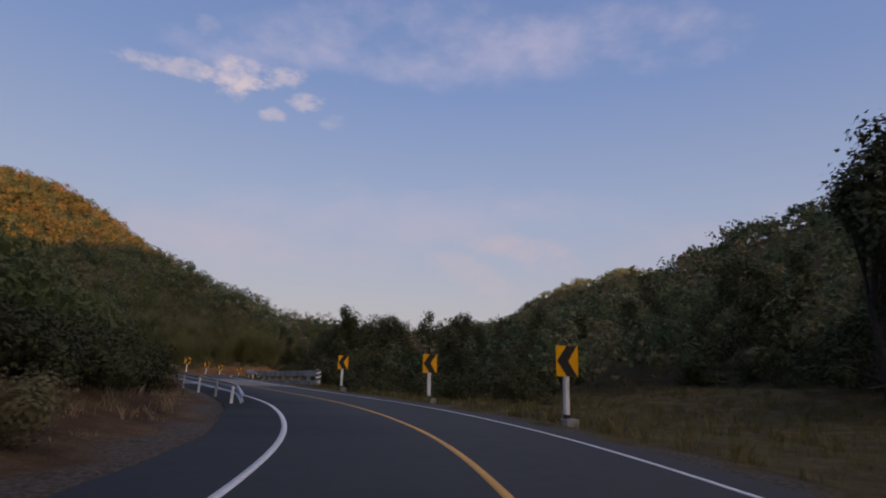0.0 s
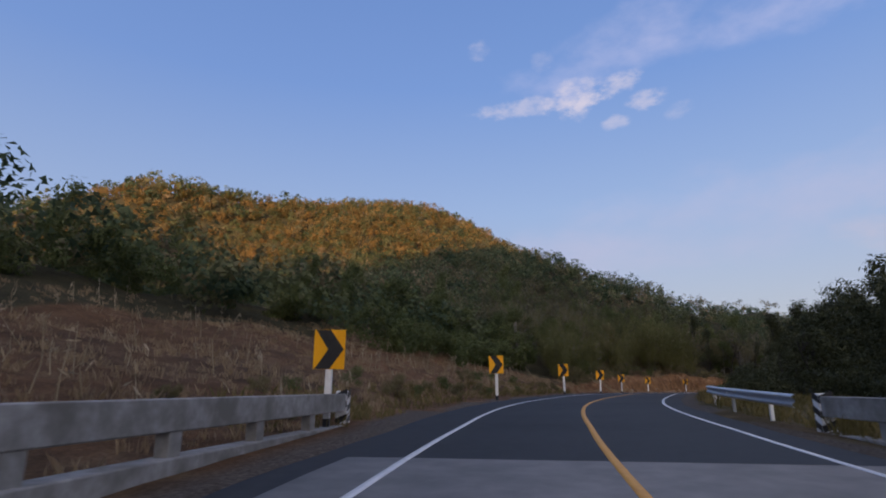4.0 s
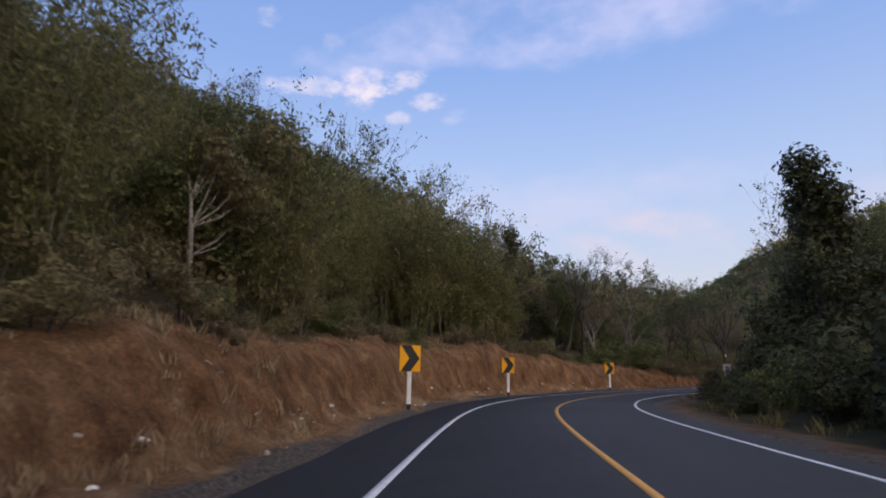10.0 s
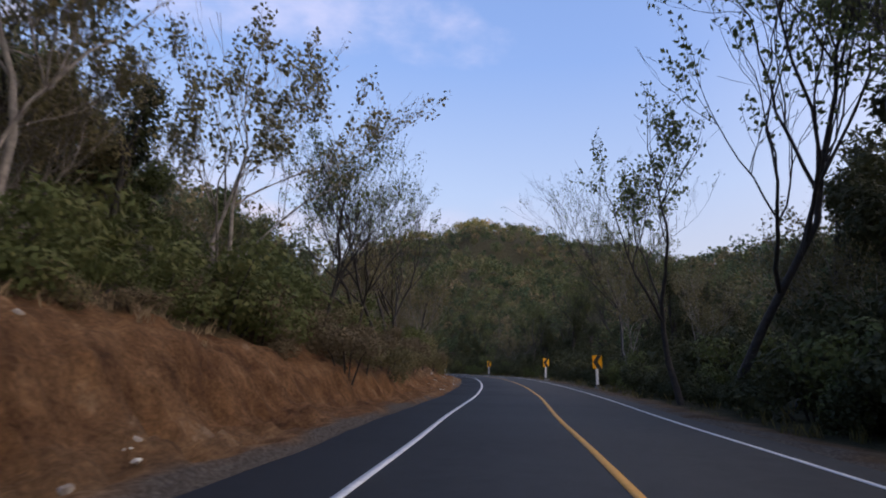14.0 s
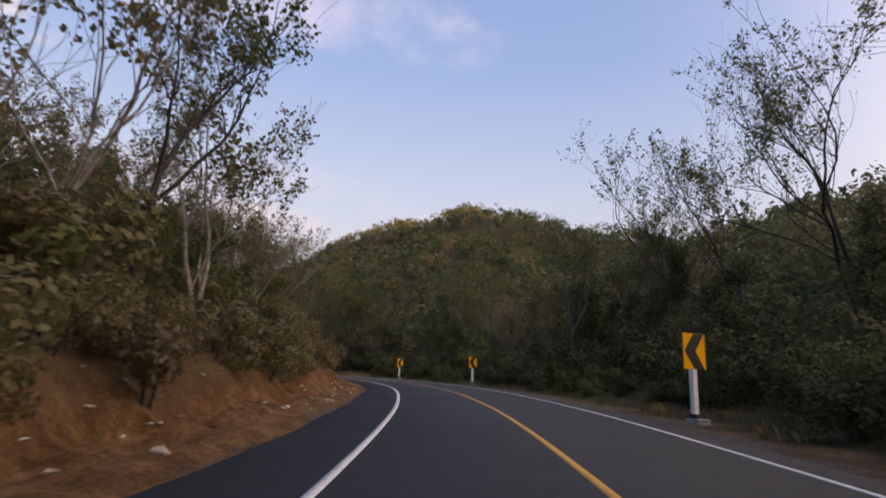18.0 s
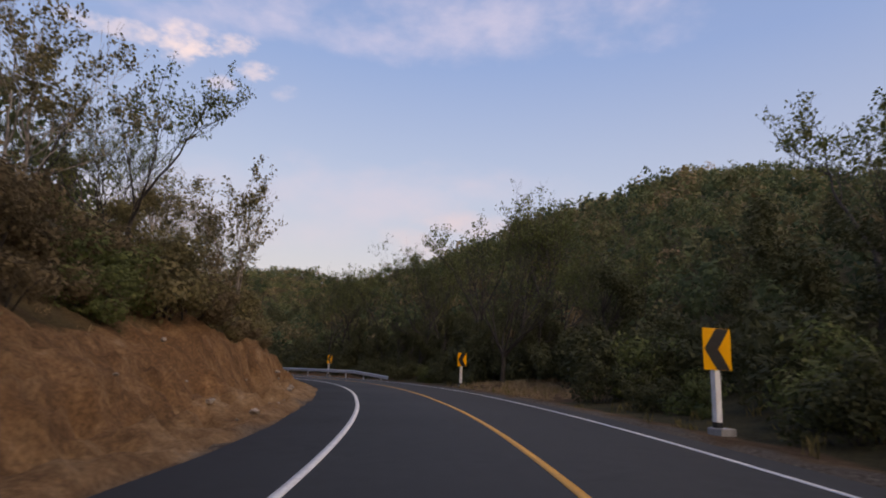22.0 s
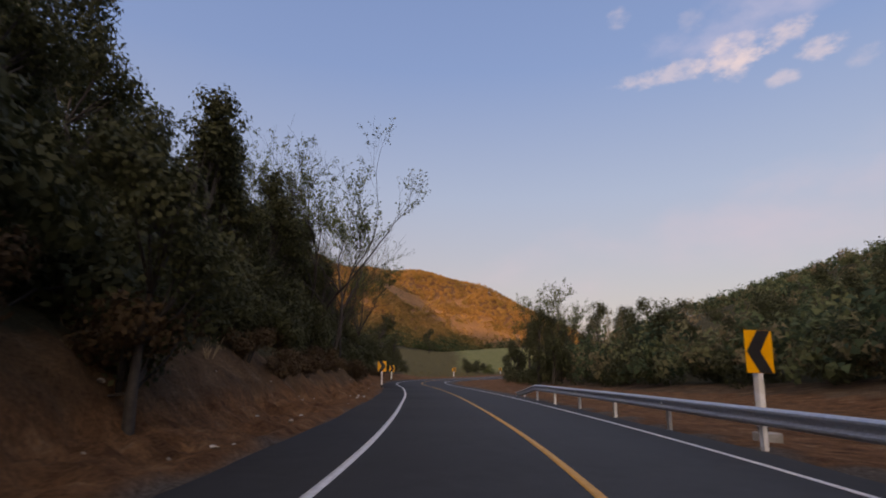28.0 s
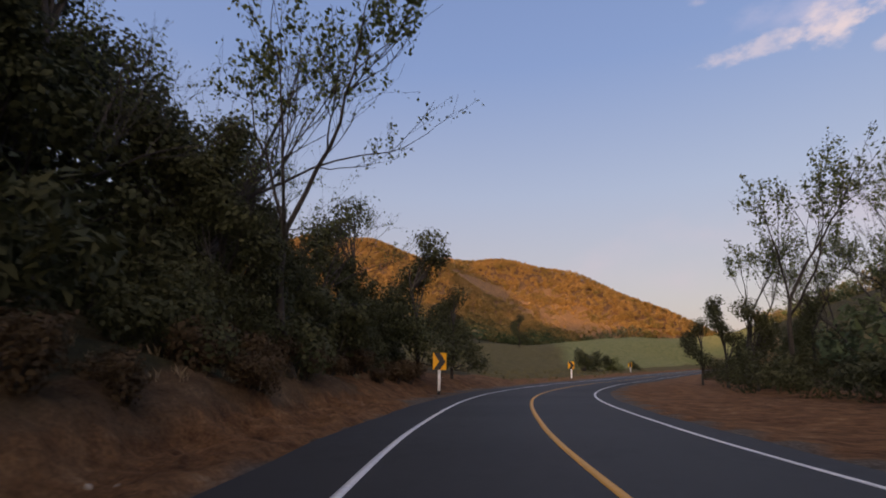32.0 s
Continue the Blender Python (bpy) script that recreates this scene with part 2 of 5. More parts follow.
M_ASPHALT = mottled("asphalt", (0.018, 0.018, 0.018), (0.031, 0.031, 0.031), 3.0, 0.8, 140, 0.006, big=(0.35, (0.026, 0.026, 0.026)), shine=0.4)
M_DECK = mottled("worn_concrete_deck", (0.13, 0.125, 0.12), (0.2, 0.19, 0.18), 1.6, 0.85, 60, 0.006)
M_WHITE = mottled("white_road_paint", (0.5, 0.5, 0.5), (0.68, 0.68, 0.68), 9, 0.6, 60, 0.002)
M_YELLOW = mottled("yellow_road_paint", (0.5, 0.24, 0.03), (0.62, 0.31, 0.04), 9, 0.6, 60, 0.002)
M_SIGN = mottled("sign_yellow", (0.78, 0.36, 0.0), (0.86, 0.42, 0.005), 5, 0.35, 30, 0.0005)
M_BLACK = mottled("black_sheeting", (0.012, 0.012, 0.013), (0.022, 0.022, 0.024), 8, 0.45, 40, 0.0005)
M_POST = mottled("white_painted_concrete", (0.74, 0.74, 0.74), (0.86, 0.86, 0.86), 7, 0.7, 50, 0.002, big=(2.2, (0.68, 0.66, 0.63)))
M_CONCRETE = mottled("grey_concrete", (0.22, 0.21, 0.2), (0.36, 0.35, 0.33), 5, 0.85, 40, 0.004, big=(1.1, (0.16, 0.15, 0.13)))
M_STEEL = mottled("galvanised_steel", (0.38, 0.4, 0.43), (0.54, 0.56, 0.6), 14, 0.42, 60, 0.001, metal=0.55)
M_BARK = mottled("pale_bark", (0.12, 0.1, 0.085), (0.3, 0.27, 0.23), 5, 0.9, 25, 0.02)
M_BARK_DARK = mottled("dark_bark", (0.024, 0.02, 0.017), (0.056, 0.047, 0.04), 6, 0.9, 25, 0.02)
M_CULM = mottled("bamboo_culm", (0.07, 0.068, 0.03), (0.16, 0.145, 0.07), 4, 0.6, 20, 0.01)
M_STRAW = leaf_material("dry_straw", [(0.16, 0.11, 0.06), (0.3, 0.22, 0.13), (0.45, 0.36, 0.23)], 0.8, 0.3)
M_STALK = leaf_material("bleached_stalks", [(0.24, 0.18, 0.11), (0.38, 0.31, 0.2), (0.54, 0.46, 0.33)], 0.8, 0.3)
M_GRASS = leaf_material("rough_grass", [(0.085, 0.078, 0.028), (0.15, 0.125, 0.045), (0.27, 0.2, 0.09)], 0.8, 0.3)
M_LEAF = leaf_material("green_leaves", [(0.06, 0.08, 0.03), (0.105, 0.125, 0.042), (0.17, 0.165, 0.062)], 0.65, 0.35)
# dark green, with the shade of the far side put into the colour
M_LEAF_SHADE = leaf_material("shade_dark_green_leaves", [(0.038, 0.044, 0.02), (0.06, 0.064, 0.028), (0.092, 0.09, 0.04)], 0.65, 0.25)
M_LEAF_DRY = leaf_material("dry_season_leaves", [(0.11, 0.1, 0.046), (0.17, 0.148, 0.07), (0.25, 0.2, 0.1)], 0.6, 0.38)
# canopy greens lifted and slightly blued to suggest haze over the hills
M_WOOD_FAR = leaf_material("hill_canopy", [(0.055, 0.08, 0.046), (0.09, 0.117, 0.056), (0.135, 0.147, 0.066), (0.175, 0.152, 0.082), (0.24, 0.18, 0.104)], 0.85, 0.35, 0.16, True)
# dry leaves, with the gold of the low sun put into the colour
M_WOOD_SUNLIT = leaf_material("sunlit_dry_hill_canopy", [(0.05, 0.07, 0.03), (0.11, 0.11, 0.043), (0.24, 0.165, 0.06), (0.33, 0.21, 0.075), (0.38, 0.24, 0.095)], 0.85, 0.5, 0.16, True)
M_LEAF_OLIVE = leaf_material("olive_bamboo_leaves", [(0.1, 0.105, 0.038), (0.165, 0.16, 0.058), (0.25, 0.225, 0.088)], 0.6, 0.4)
M_LEAF_BROWN = leaf_material("withered_brown_leaves", [(0.1, 0.078, 0.043), (0.15, 0.117, 0.066), (0.21, 0.165, 0.098)], 0.7, 0.35)
# withered red-brown, darkened in colour to stand for the bank's shade
M_LEAF_BROWN_SHADE = leaf_material("shaded_withered_leaves", [(0.05, 0.034, 0.018), (0.08, 0.053, 0.027), (0.12, 0.08, 0.042)], 0.7, 0.25)
M_CHALK = mottled("pale_broken_stone", (0.42, 0.4, 0.36), (0.62, 0.6, 0.55), 12, 0.85, 40, 0.01)
M_STONE = mottled("grey_brown_stone", (0.16, 0.13, 0.1), (0.38, 0.33, 0.28), 6, 0.9, 30, 0.02)
M_PAPER = mottled("pale_weathered_plate", (0.55, 0.52, 0.4), (0.7, 0.67, 0.52), 9, 0.6, 40, 0.001)

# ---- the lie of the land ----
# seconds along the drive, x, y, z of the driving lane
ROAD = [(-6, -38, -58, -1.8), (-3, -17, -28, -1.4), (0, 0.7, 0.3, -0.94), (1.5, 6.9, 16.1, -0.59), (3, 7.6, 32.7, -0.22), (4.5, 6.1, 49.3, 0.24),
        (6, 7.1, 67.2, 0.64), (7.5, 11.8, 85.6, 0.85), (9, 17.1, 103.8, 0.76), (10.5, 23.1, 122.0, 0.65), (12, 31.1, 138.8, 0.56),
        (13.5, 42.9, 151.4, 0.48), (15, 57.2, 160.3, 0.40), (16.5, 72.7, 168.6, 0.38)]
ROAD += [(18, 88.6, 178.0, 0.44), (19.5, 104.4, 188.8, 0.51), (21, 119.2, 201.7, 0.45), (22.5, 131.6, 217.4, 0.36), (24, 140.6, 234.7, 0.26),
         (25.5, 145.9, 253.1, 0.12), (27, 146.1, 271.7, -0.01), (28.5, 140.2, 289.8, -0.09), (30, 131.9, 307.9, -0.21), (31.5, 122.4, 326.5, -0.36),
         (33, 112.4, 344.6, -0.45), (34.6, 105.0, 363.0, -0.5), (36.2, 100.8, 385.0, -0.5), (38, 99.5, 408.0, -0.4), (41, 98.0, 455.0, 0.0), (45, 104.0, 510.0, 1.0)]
# from the driving line to the yellow line, along the drive
CENTRE = [(-6, 1.6), (-1, 1.4), (0.65, 1.05), (1.65, 0.86), (2.5, 1.02), (3.2, 1.08), (4.2, 1.52), (5.2, 1.85), (6.6, 1.8), (8.1, 1.85), (9.6, 2.0), (11.1, 1.75), (12.6, 1.3), (13.6, 1.38), (15.1, 1.7), (17.1, 1.7),
          (19.0, 1.58), (21.6, 1.5), (23.6, 1.33), (25.1, 1.65), (27.1, 1.5), (29.1, 1.57), (30.6, 1.75), (32.5, 1.8), (45, 1.65)]


def catmull(points, per=20):
    """A smooth line through the points, as an array of the same columns."""
    p = np.array(points, float)
    q = np.vstack([2 * p[0] - p[1], p, 2 * p[-1] - p[-2]])
    out = []
    for i in range(1, len(q) - 2):
        a, b, c, d = q[i - 1], q[i], q[i + 1], q[i + 2]
        for k in range(per):
            t = k / per
            out.append(0.5 * (2 * b + (c - a) * t + (2 * a - 5 * b + 4 * c - d) * t * t + (3 * b - a - 3 * c + d) * t ** 3))
    return np.array(out + [q[-2]])


def sideways(line):
    """Unit vectors to the right of a line of x, y."""
    t = np.gradient(line, axis=0)
    t /= np.linalg.norm(t, axis=1)[:, None]
    return np.stack([t[:, 1], -t[:, 0]], 1)


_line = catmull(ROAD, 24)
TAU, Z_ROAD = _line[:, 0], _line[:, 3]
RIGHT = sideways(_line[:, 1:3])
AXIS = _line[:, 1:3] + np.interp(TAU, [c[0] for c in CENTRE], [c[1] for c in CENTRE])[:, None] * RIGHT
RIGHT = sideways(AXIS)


def along(tau, d, dz=0.0):
    """The place d metres to the right of the yellow line, at a moment of the drive."""
    x, y = (np.interp(tau, TAU, AXIS[:, k]) for k in (0, 1))
    rx, ry = (np.interp(tau, TAU, RIGHT[:, k]) for k in (0, 1))
    return Vector((float(x + d * rx), float(y + d * ry), float(np.interp(tau, TAU, Z_ROAD) + dz)))


def heading(tau):
    """The direction of the road, in degrees to the left of +y."""
    rx, ry = (np.interp(tau, TAU, RIGHT[:, k]) for k in (0, 1))
    return math.degrees(math.atan2(ry, rx))


def road_coords(x, y):
    """For arrays of places: the moment along the drive, the distance to the right of the yellow line, the road's height."""
    x, y = np.ravel(x), np.ravel(y)
    tau, d, z = np.empty(len(x)), np.empty(len(x)), np.empty(len(x))
    for a in range(0, len(x), 4000):
        s = slice(a, a + 4000)
        gx, gy = x[s, None] - AXIS[None, :, 0], y[s, None] - AXIS[None, :, 1]
        i = (gx * gx + gy * gy).argmin(1)
        r = np.arange(len(i))
        side = gx[r, i] * RIGHT[i, 0] + gy[r, i] * RIGHT[i, 1]
        tau[s], z[s] = TAU[i], Z_ROAD[i]
        d[s] = np.sign(side) * np.hypot(gx[r, i], gy[r, i])
    return tau, d, z


def waves(x, y, scale, seed=0.0):
    """Cheap smooth unevenness between about -1 and 1."""
    u, v = x / scale, y / scale
    return (np.sin(u * 1.7 + v * 0.6 + seed) + np.sin(v * 2.1 - u * 0.9 + 1.3 + seed * 2) + np.sin(u * 3.9 + v * 2.7 + seed * 3) * 0.5 + np.sin(v * 4.7 - u * 3.1 + seed) * 0.5) / 3


# hills: x, y, height, half-lengths across and along, turn in degrees
HILLS = [(-145, 236, 77, 104, 49, 11), (-44, 252, 53, 64, 89, 43), (-33, 255, 41, 40, 52, 16), (96, 286, 17, 65, 18, 17), (463, 442, 123, 133, 260, -12), (361, 595, 67, 55, 80, -2),
         (247, 602, 56, 123, 114, 45), (263, 291, 40, 76, 87, 12), (165, 41, 48, 80, 92, -17), (-209, 716, 115, 142, 176, 23), (-77, 811, 88, 69, 137, 89)]
HILLS += [(200, 165, 24, 50, 62, 0)]
# unseen hills behind the start, added to keep the low sun off the valley
HILLS += [(70, -310, 230, 130, 210, -80), (270, -350, 165, 130, 200, 90), (-150, -70, 62, 70, 90, -50), (-70, -190, 80, 80, 120, -60), (-430, 100, 35, 110, 250, 10)]
# left of the road: height of the cut bank, slope above it; right of it: slope of the ground
LEFT_BANK = [(-6, 0.6), (1.5, 0.5), (2.8, 0.2), (5, 0.2), (8, 0.3), (9.5, 0.55), (10.5, 1.2), (12, 2.2), (13.3, 2.5), (14.7, 1.6), (16.5, 1.0), (18, 0.8), (19, 0.9), (21, 1.0), (23, 1.2), (25, 1.5), (26.2, 1.1), (28, 0.9), (30, 0.8), (34, 0.6), (37, 0.2)]
LEFT_SLOPE = [(-6, 0.3), (2, 0.3), (3.5, 0.12), (5, 0.22), (6, 0.27), (7, 0.29), (8, 0.28), (9, 0.32), (12, 0.38), (14.5, 0.28), (17, 0.34), (20, 0.45), (25, 0.55), (28, 0.62), (31, 0.6), (34, 0.32), (37, 0.1), (45, 0.06)]
RIGHT_SLOPE = [(-6, 0.0), (3, -0.03), (5, -0.06), (9, -0.02), (11, 0.05), (13.5, 0.1), (18, 0.13), (23, 0.1), (25, 0.12), (27.5, 0.09), (29, 0.0), (45, 0.02)]


def table(rows, tau):
    return np.interp(tau, [r[0] for r in rows], [r[1] for r in rows])


def height(x, y):
    """The height of the ground at arrays of places."""
    x, y = np.ravel(np.asarray(x, float)), np.ravel(np.asarray(y, float))
    tau, d, zr = road_coords(x, y)
    far = np.zeros(len(x))
    for hx, hy, h, a, b, turn in HILLS:
        c, s = math.cos(radians(turn)), math.sin(radians(turn))
        u, v = (x - hx) * c + (y - hy) * s, -(x - hx) * s + (y - hy) * c
        far += (h * np.exp(-((u / a) ** 2 + (v / b) ** 2))) ** 2
    far = np.sqrt(far) * (1 + 0.1 * waves(x, y, 45, 2.0))
    left, right = np.maximum(0, -d - 4.6), np.maximum(0, d - 3.9)
    bank, slope = table(LEFT_BANK, tau), table(LEFT_SLOPE, tau)
    rough = 1 + 0.25 * waves(x, y, 3.1, 4.0)
    zl = bank * rough * np.interp(left - 0.9, [0, 0.75, 1.05, 1.3, 2.0], [0, 0.25, 0.5, 0.84, 1.0]) + slope * np.clip(left - 2.2, 0, 28) * (1 + 0.15 * waves(x, y, 7, 1.0))
    zrt = table(RIGHT_SLOPE, tau) * np.clip(right - 1.0, 0, 30) * (1 + 0.2 * waves(x, y, 6, 5.0)) - 0.12 * np.clip(right - 0.6, 0, 1.2)
    side = np.where(d < 0, zl, zrt) + np.where(np.abs(d) > 6, 0.1 * waves(x, y, 2.2, 7.0), 0)
    dip = -2.2 * np.exp(-((tau - 3.95) / 0.42) ** 2) * np.clip((np.abs(d + 0.4) - 5.2) / 2.0, 0, 1) * np.clip((60 - np.abs(d)) / 30, 0, 1)
    w = np.clip((np.abs(d) - 10) / 34, 0, 1)
    w = w * w * (3 - 2 * w)
    keep = np.exp(-np.maximum(0, np.abs(d) - 30) / 60)
    rise = 4.6 * np.exp(-((y - 530) / 55) ** 2) / (1 + np.exp(np.clip((x - 84) / 5, -30, 30))) * (x > -150) * np.clip((np.abs(d) - 14) / 25, 0, 1)
    z = zr * keep + side * keep + dip + w * far + rise
    return np.where((d > -4.55) & (d < 3.85), zr - 0.1, z), tau, d


def mesh_from(name, verts, faces, material, smooth=False):
    me = bpy.data.meshes.new(name)
    me.from_pydata([tuple(v) for v in np.asarray(verts, float)], [], [tuple(int(i) for i in f) for f in faces])
    me.materials.append(material)
    if smooth:
        me.polygons.foreach_set("use_smooth", [True] * len(me.polygons))
    me.update()
    return me


def quick_mesh(name, verts, corners, per_face, material, smooth=False):
    """A mesh straight from arrays: all faces with the same number of corners."""
    verts, corners = np.ascontiguousarray(verts, np.float32), np.ascontiguousarray(corners, np.int32).ravel()
    me = bpy.data.meshes.new(name)
    n = len(corners) // per_face
    me.vertices.add(len(verts))
    me.vertices.foreach_set("co", verts.ravel())
    me.loops.add(len(corners))
    me.loops.foreach_set("vertex_index", corners)
    me.polygons.add(n)
    me.polygons.foreach_set("loop_start", np.arange(0, n * per_face, per_face, dtype=np.int32))
    me.polygons.foreach_set("loop_total", np.full(n, per_face, np.int32))
    if smooth:
        me.polygons.foreach_set("use_smooth", np.ones(n, bool))
    me.materials.append(material)
    me.update(calc_edges=True)
    me.validate()
    return me


def grid_faces(rows, cols):
    i = np.arange(rows - 1)[:, None] * cols + np.arange(cols - 1)[None, :]
    return np.stack([i, i + 1, i + cols + 1, i + cols], -1).reshape(-1, 4)


def ground_material():
    """Dry earth, leaf litter and grass; the masks say where the soil lies bare and where grass grows."""
    m, nt, b = nodes_of("earth_and_dry_grass")
    p = place(nt)
    n1, n2, n3 = noise_node(nt, 0.9, 8, coords=p), noise_node(nt, 0.13, 4, coords=p), noise_node(nt, 14, 6, coords=p)
    dry = ramp(nt, n1.outputs["Fac"], [(0.3, (0.055, 0.036, 0.021)), (0.5, (0.115, 0.073, 0.041)), (0.72, (0.21, 0.145, 0.084))]).outputs[0]
    streak = nt.nodes.new("ShaderNodeVectorMath")
    streak.operation = "MULTIPLY"
    link(nt, p, streak.inputs[0])
    streak.inputs[1].default_value = (1.5, 1.5, 0.9)
    n5 = noise_node(nt, 1.0, 8, 0.65, coords=streak.outputs[0])
    soil = ramp(nt, n5.outputs["Fac"], [(0.28, (0.07, 0.036, 0.019)), (0.45, (0.152, 0.076, 0.034)), (0.6, (0.22, 0.118, 0.055)), (0.76, (0.31, 0.205, 0.125))]).outputs[0]
    runnel = nt.nodes.new("ShaderNodeVectorMath")
    runnel.operation = "MULTIPLY"
    link(nt, p, runnel.inputs[0])
    runnel.inputs[1].default_value = (2.6, 2.6, 0.22)
    n6 = noise_node(nt, 1.0, 6, 0.7, coords=runnel.outputs[0])
    soil = mix(nt, soil, ramp(nt, n6.outputs["Fac"], [(0.34, (0.55, 0.5, 0.47)), (0.5, (0.95, 0.95, 0.95)), (0.7, (1.2, 1.18, 1.15))]).outputs[0], 1.0, "MULTIPLY")
    green = ramp(nt, n1.outputs["Fac"], [(0.3, (0.055, 0.05, 0.02)), (0.7, (0.14, 0.115, 0.046))]).outputs[0]
    litter = ramp(nt, n1.outputs["Fac"], [(0.3, (0.035, 0.034, 0.018)), (0.7, (0.085, 0.072, 0.036))]).outputs[0]
    crop = ramp(nt, n1.outputs["Fac"], [(0.3, (0.12, 0.135, 0.05)), (0.7, (0.22, 0.21, 0.085))]).outputs[0]
    gravel = ramp(nt, n3.outputs["Fac"], [(0.28, (0.075, 0.063, 0.052)), (0.72, (0.16, 0.136, 0.112))]).outputs[0]
    grain = ramp(nt, n3.outputs["Fac"], [(0.3, (0.62, 0.62, 0.62)), (0.7, (1.25, 1.25, 1.25))]).outputs[0]
    def masked(name, lo=0.75, hi=1.15):
        att = nt.nodes.new("ShaderNodeAttribute")
        att.attribute_name = name
        a = nt.nodes.new("ShaderNodeMath")
        a.operation = "MULTIPLY_ADD"
        link(nt, n2.outputs["Fac"], a.inputs[0])
        a.inputs[1].default_value = 0.9
        link(nt, att.outputs["Fac"], a.inputs[2])
        r = nt.nodes.new("ShaderNodeMapRange")
        r.inputs[1].default_value, r.inputs[2].default_value = lo, hi
        link(nt, a.outputs[0], r.inputs[0])
        return r.outputs[0]
    tan = ramp(nt, n5.outputs["Fac"], [(0.28, (0.135, 0.08, 0.04)), (0.45, (0.245, 0.153, 0.078)), (0.6, (0.335, 0.224, 0.122)), (0.76, (0.43, 0.335, 0.23))]).outputs[0]
    col = mix(nt, mix(nt, dry, soil, masked("soil")), tan, masked("pale", 0.45, 1.75))
    col = mix(nt, col, green, masked("green"))
    col = mix(nt, col, litter, masked("litter"))
    col = mix(nt, col, crop, masked("crop"))
    col = mix(nt, col, gravel, masked("gravel"))
    col = mix(nt, col, grain, 1.0, "MULTIPLY")
    link(nt, col, b.inputs["Base Color"])
    b.inputs["Roughness"].default_value = 0.95
    b.inputs["Specular IOR Level"].default_value = 0.1
    n4 = noise_node(nt, 5, 9, 0.7, coords=p)
    bump(nt, n4.outputs["Fac"], 0.95, 0.2, b)
    return m


M_GROUND = ground_material()


def spread(lo, hi, fine, reach, grow=1.13):
    """Coordinates that are fine from lo to hi and widen outside up to reach."""
    mid, out, step, at = list(np.arange(lo, hi, fine)), [], fine, 0.0
    while at < reach:
        step *= grow
        at += step
        out.append(at)
    return np.array([lo - a for a in reversed(out)] + mid + [hi + a for a in out])


def build_ground():
    xs, ys = spread(-45, 205, 1.0, 2600), spread(-25, 430, 1.0, 2600)
    gx, gy = np.meshgrid(xs, ys)
    z, tau, d = height(gx, gy)
    under = np.clip(np.minimum(tau - 8.2, 33.8 - tau) / 0.3, 0, 1) * (d < -4.7) * (d > -9.6)
    z = z - 0.9 * under
    me = quick_mesh("ground", np.stack([gx.ravel(), gy.ravel(), z], 1), grid_faces(len(ys), len(xs)), 4, M_GROUND, True)
    left = -d
    soil = np.where((d < 0) & (left < 9.5) & (tau > 8), 1.0, 0.0) + np.where((d > 3) & (d < 6.3 + 10.5 * np.clip(tau - 28.2, 0, 1)) & (tau > 26.3), 1.0, 0) + np.where((d < 0) & (left < 8) & (tau < 3), 0.3, 0)
    soil = np.where((d < 0) & (tau > 4.6) & (tau < 8.6), 0.42, soil)
    field = (tau > 36.0) & (d < 0) & (d > -95)
    green = np.where((d > 3.4) & (tau < 9), 0.6, 0.0) + np.where(field & (d < -8), 1.0, 0)
    crop = np.where(field & (d < -14), np.clip((gx.ravel() - 72 + 0.42 * (gy.ravel() - 450)) / 14, 0, 1), 0)
    # upper far hill: ground coloured golden brown to add to the sunlit look
    hill = (gy.ravel() > 575) & (gx.ravel() < 120) & (z > 15)
    litter = np.where((np.abs(d) > 22) & ~field, 0.9, 0) + np.where((d < -10) & (tau > 8.5) & (tau < 36), 0.7, 0) + np.where((d > 5.2) & (tau > 8.5) & (tau < 26), 0.9, 0)
    litter = np.where(((tau < 2.6) & (d > 0) & (d < 28)) | ((tau > 23.7) & (tau < 25) & (d > 4) & (d < 11)), 0.0, litter)
    litter = np.where(hill, 0.0, litter)
    soil = np.where(hill, 0.6, soil)
    gravel = np.where((d > -5.4) & (d < 4.5), 0.75, 0)
    pale = np.where(hill, 0.35, 0.0)
    for name, values in (("soil", soil), ("pale", pale), ("green", green), ("litter", litter), ("gravel", gravel), ("crop", crop)):
        att = me.attributes.new(name, "FLOAT", "POINT")
        att.data.foreach_set("value", values.astype(np.float32))
    return tagged(new("ground", me), "dry grassy valley floor rising into wooded hills", "ground", kind="structure")


build_ground()


def ribbon(name, tau0, tau1, d0, d1, lift, material, step=0.05, thick=0.0, wander=0.0):
    """A strip that follows the road between two distances from the yellow line."""
    tau = np.arange(tau0, tau1 + 1e-6, step)
    ds = [d0, d1]
    pts = []
    for k, d in enumerate(ds):
        ax = [np.interp(tau, TAU, AXIS[:, j]) for j in (0, 1)]
        rr = [np.interp(tau, TAU, RIGHT[:, j]) for j in (0, 1)]
        dd = d + wander * waves(tau * 12, tau * 5 + 40 * k, 3.0, k)
        pts.append(np.stack([ax[0] + dd * rr[0], ax[1] + dd * rr[1], np.interp(tau, TAU, Z_ROAD) + lift], 1))
    n = len(tau)
    rows = pts if thick == 0 else [pts[0] - (0, 0, thick), pts[0], pts[1], pts[1] - (0, 0, thick)]
    v = np.stack(rows, 1).reshape(-1, 3)
    f = grid_faces(n, len(rows))[:, ::-1]
    return quick_mesh(name, v, f, 4, material, False)


road = tagged(new("road", ribbon("road", -6, 45, -4.45, 3.75, 0.0, M_ASPHALT, thick=0.25, wander=0.12)), "dark asphalt two-lane mountain road, smooth and nearly new", "road", kind="structure")


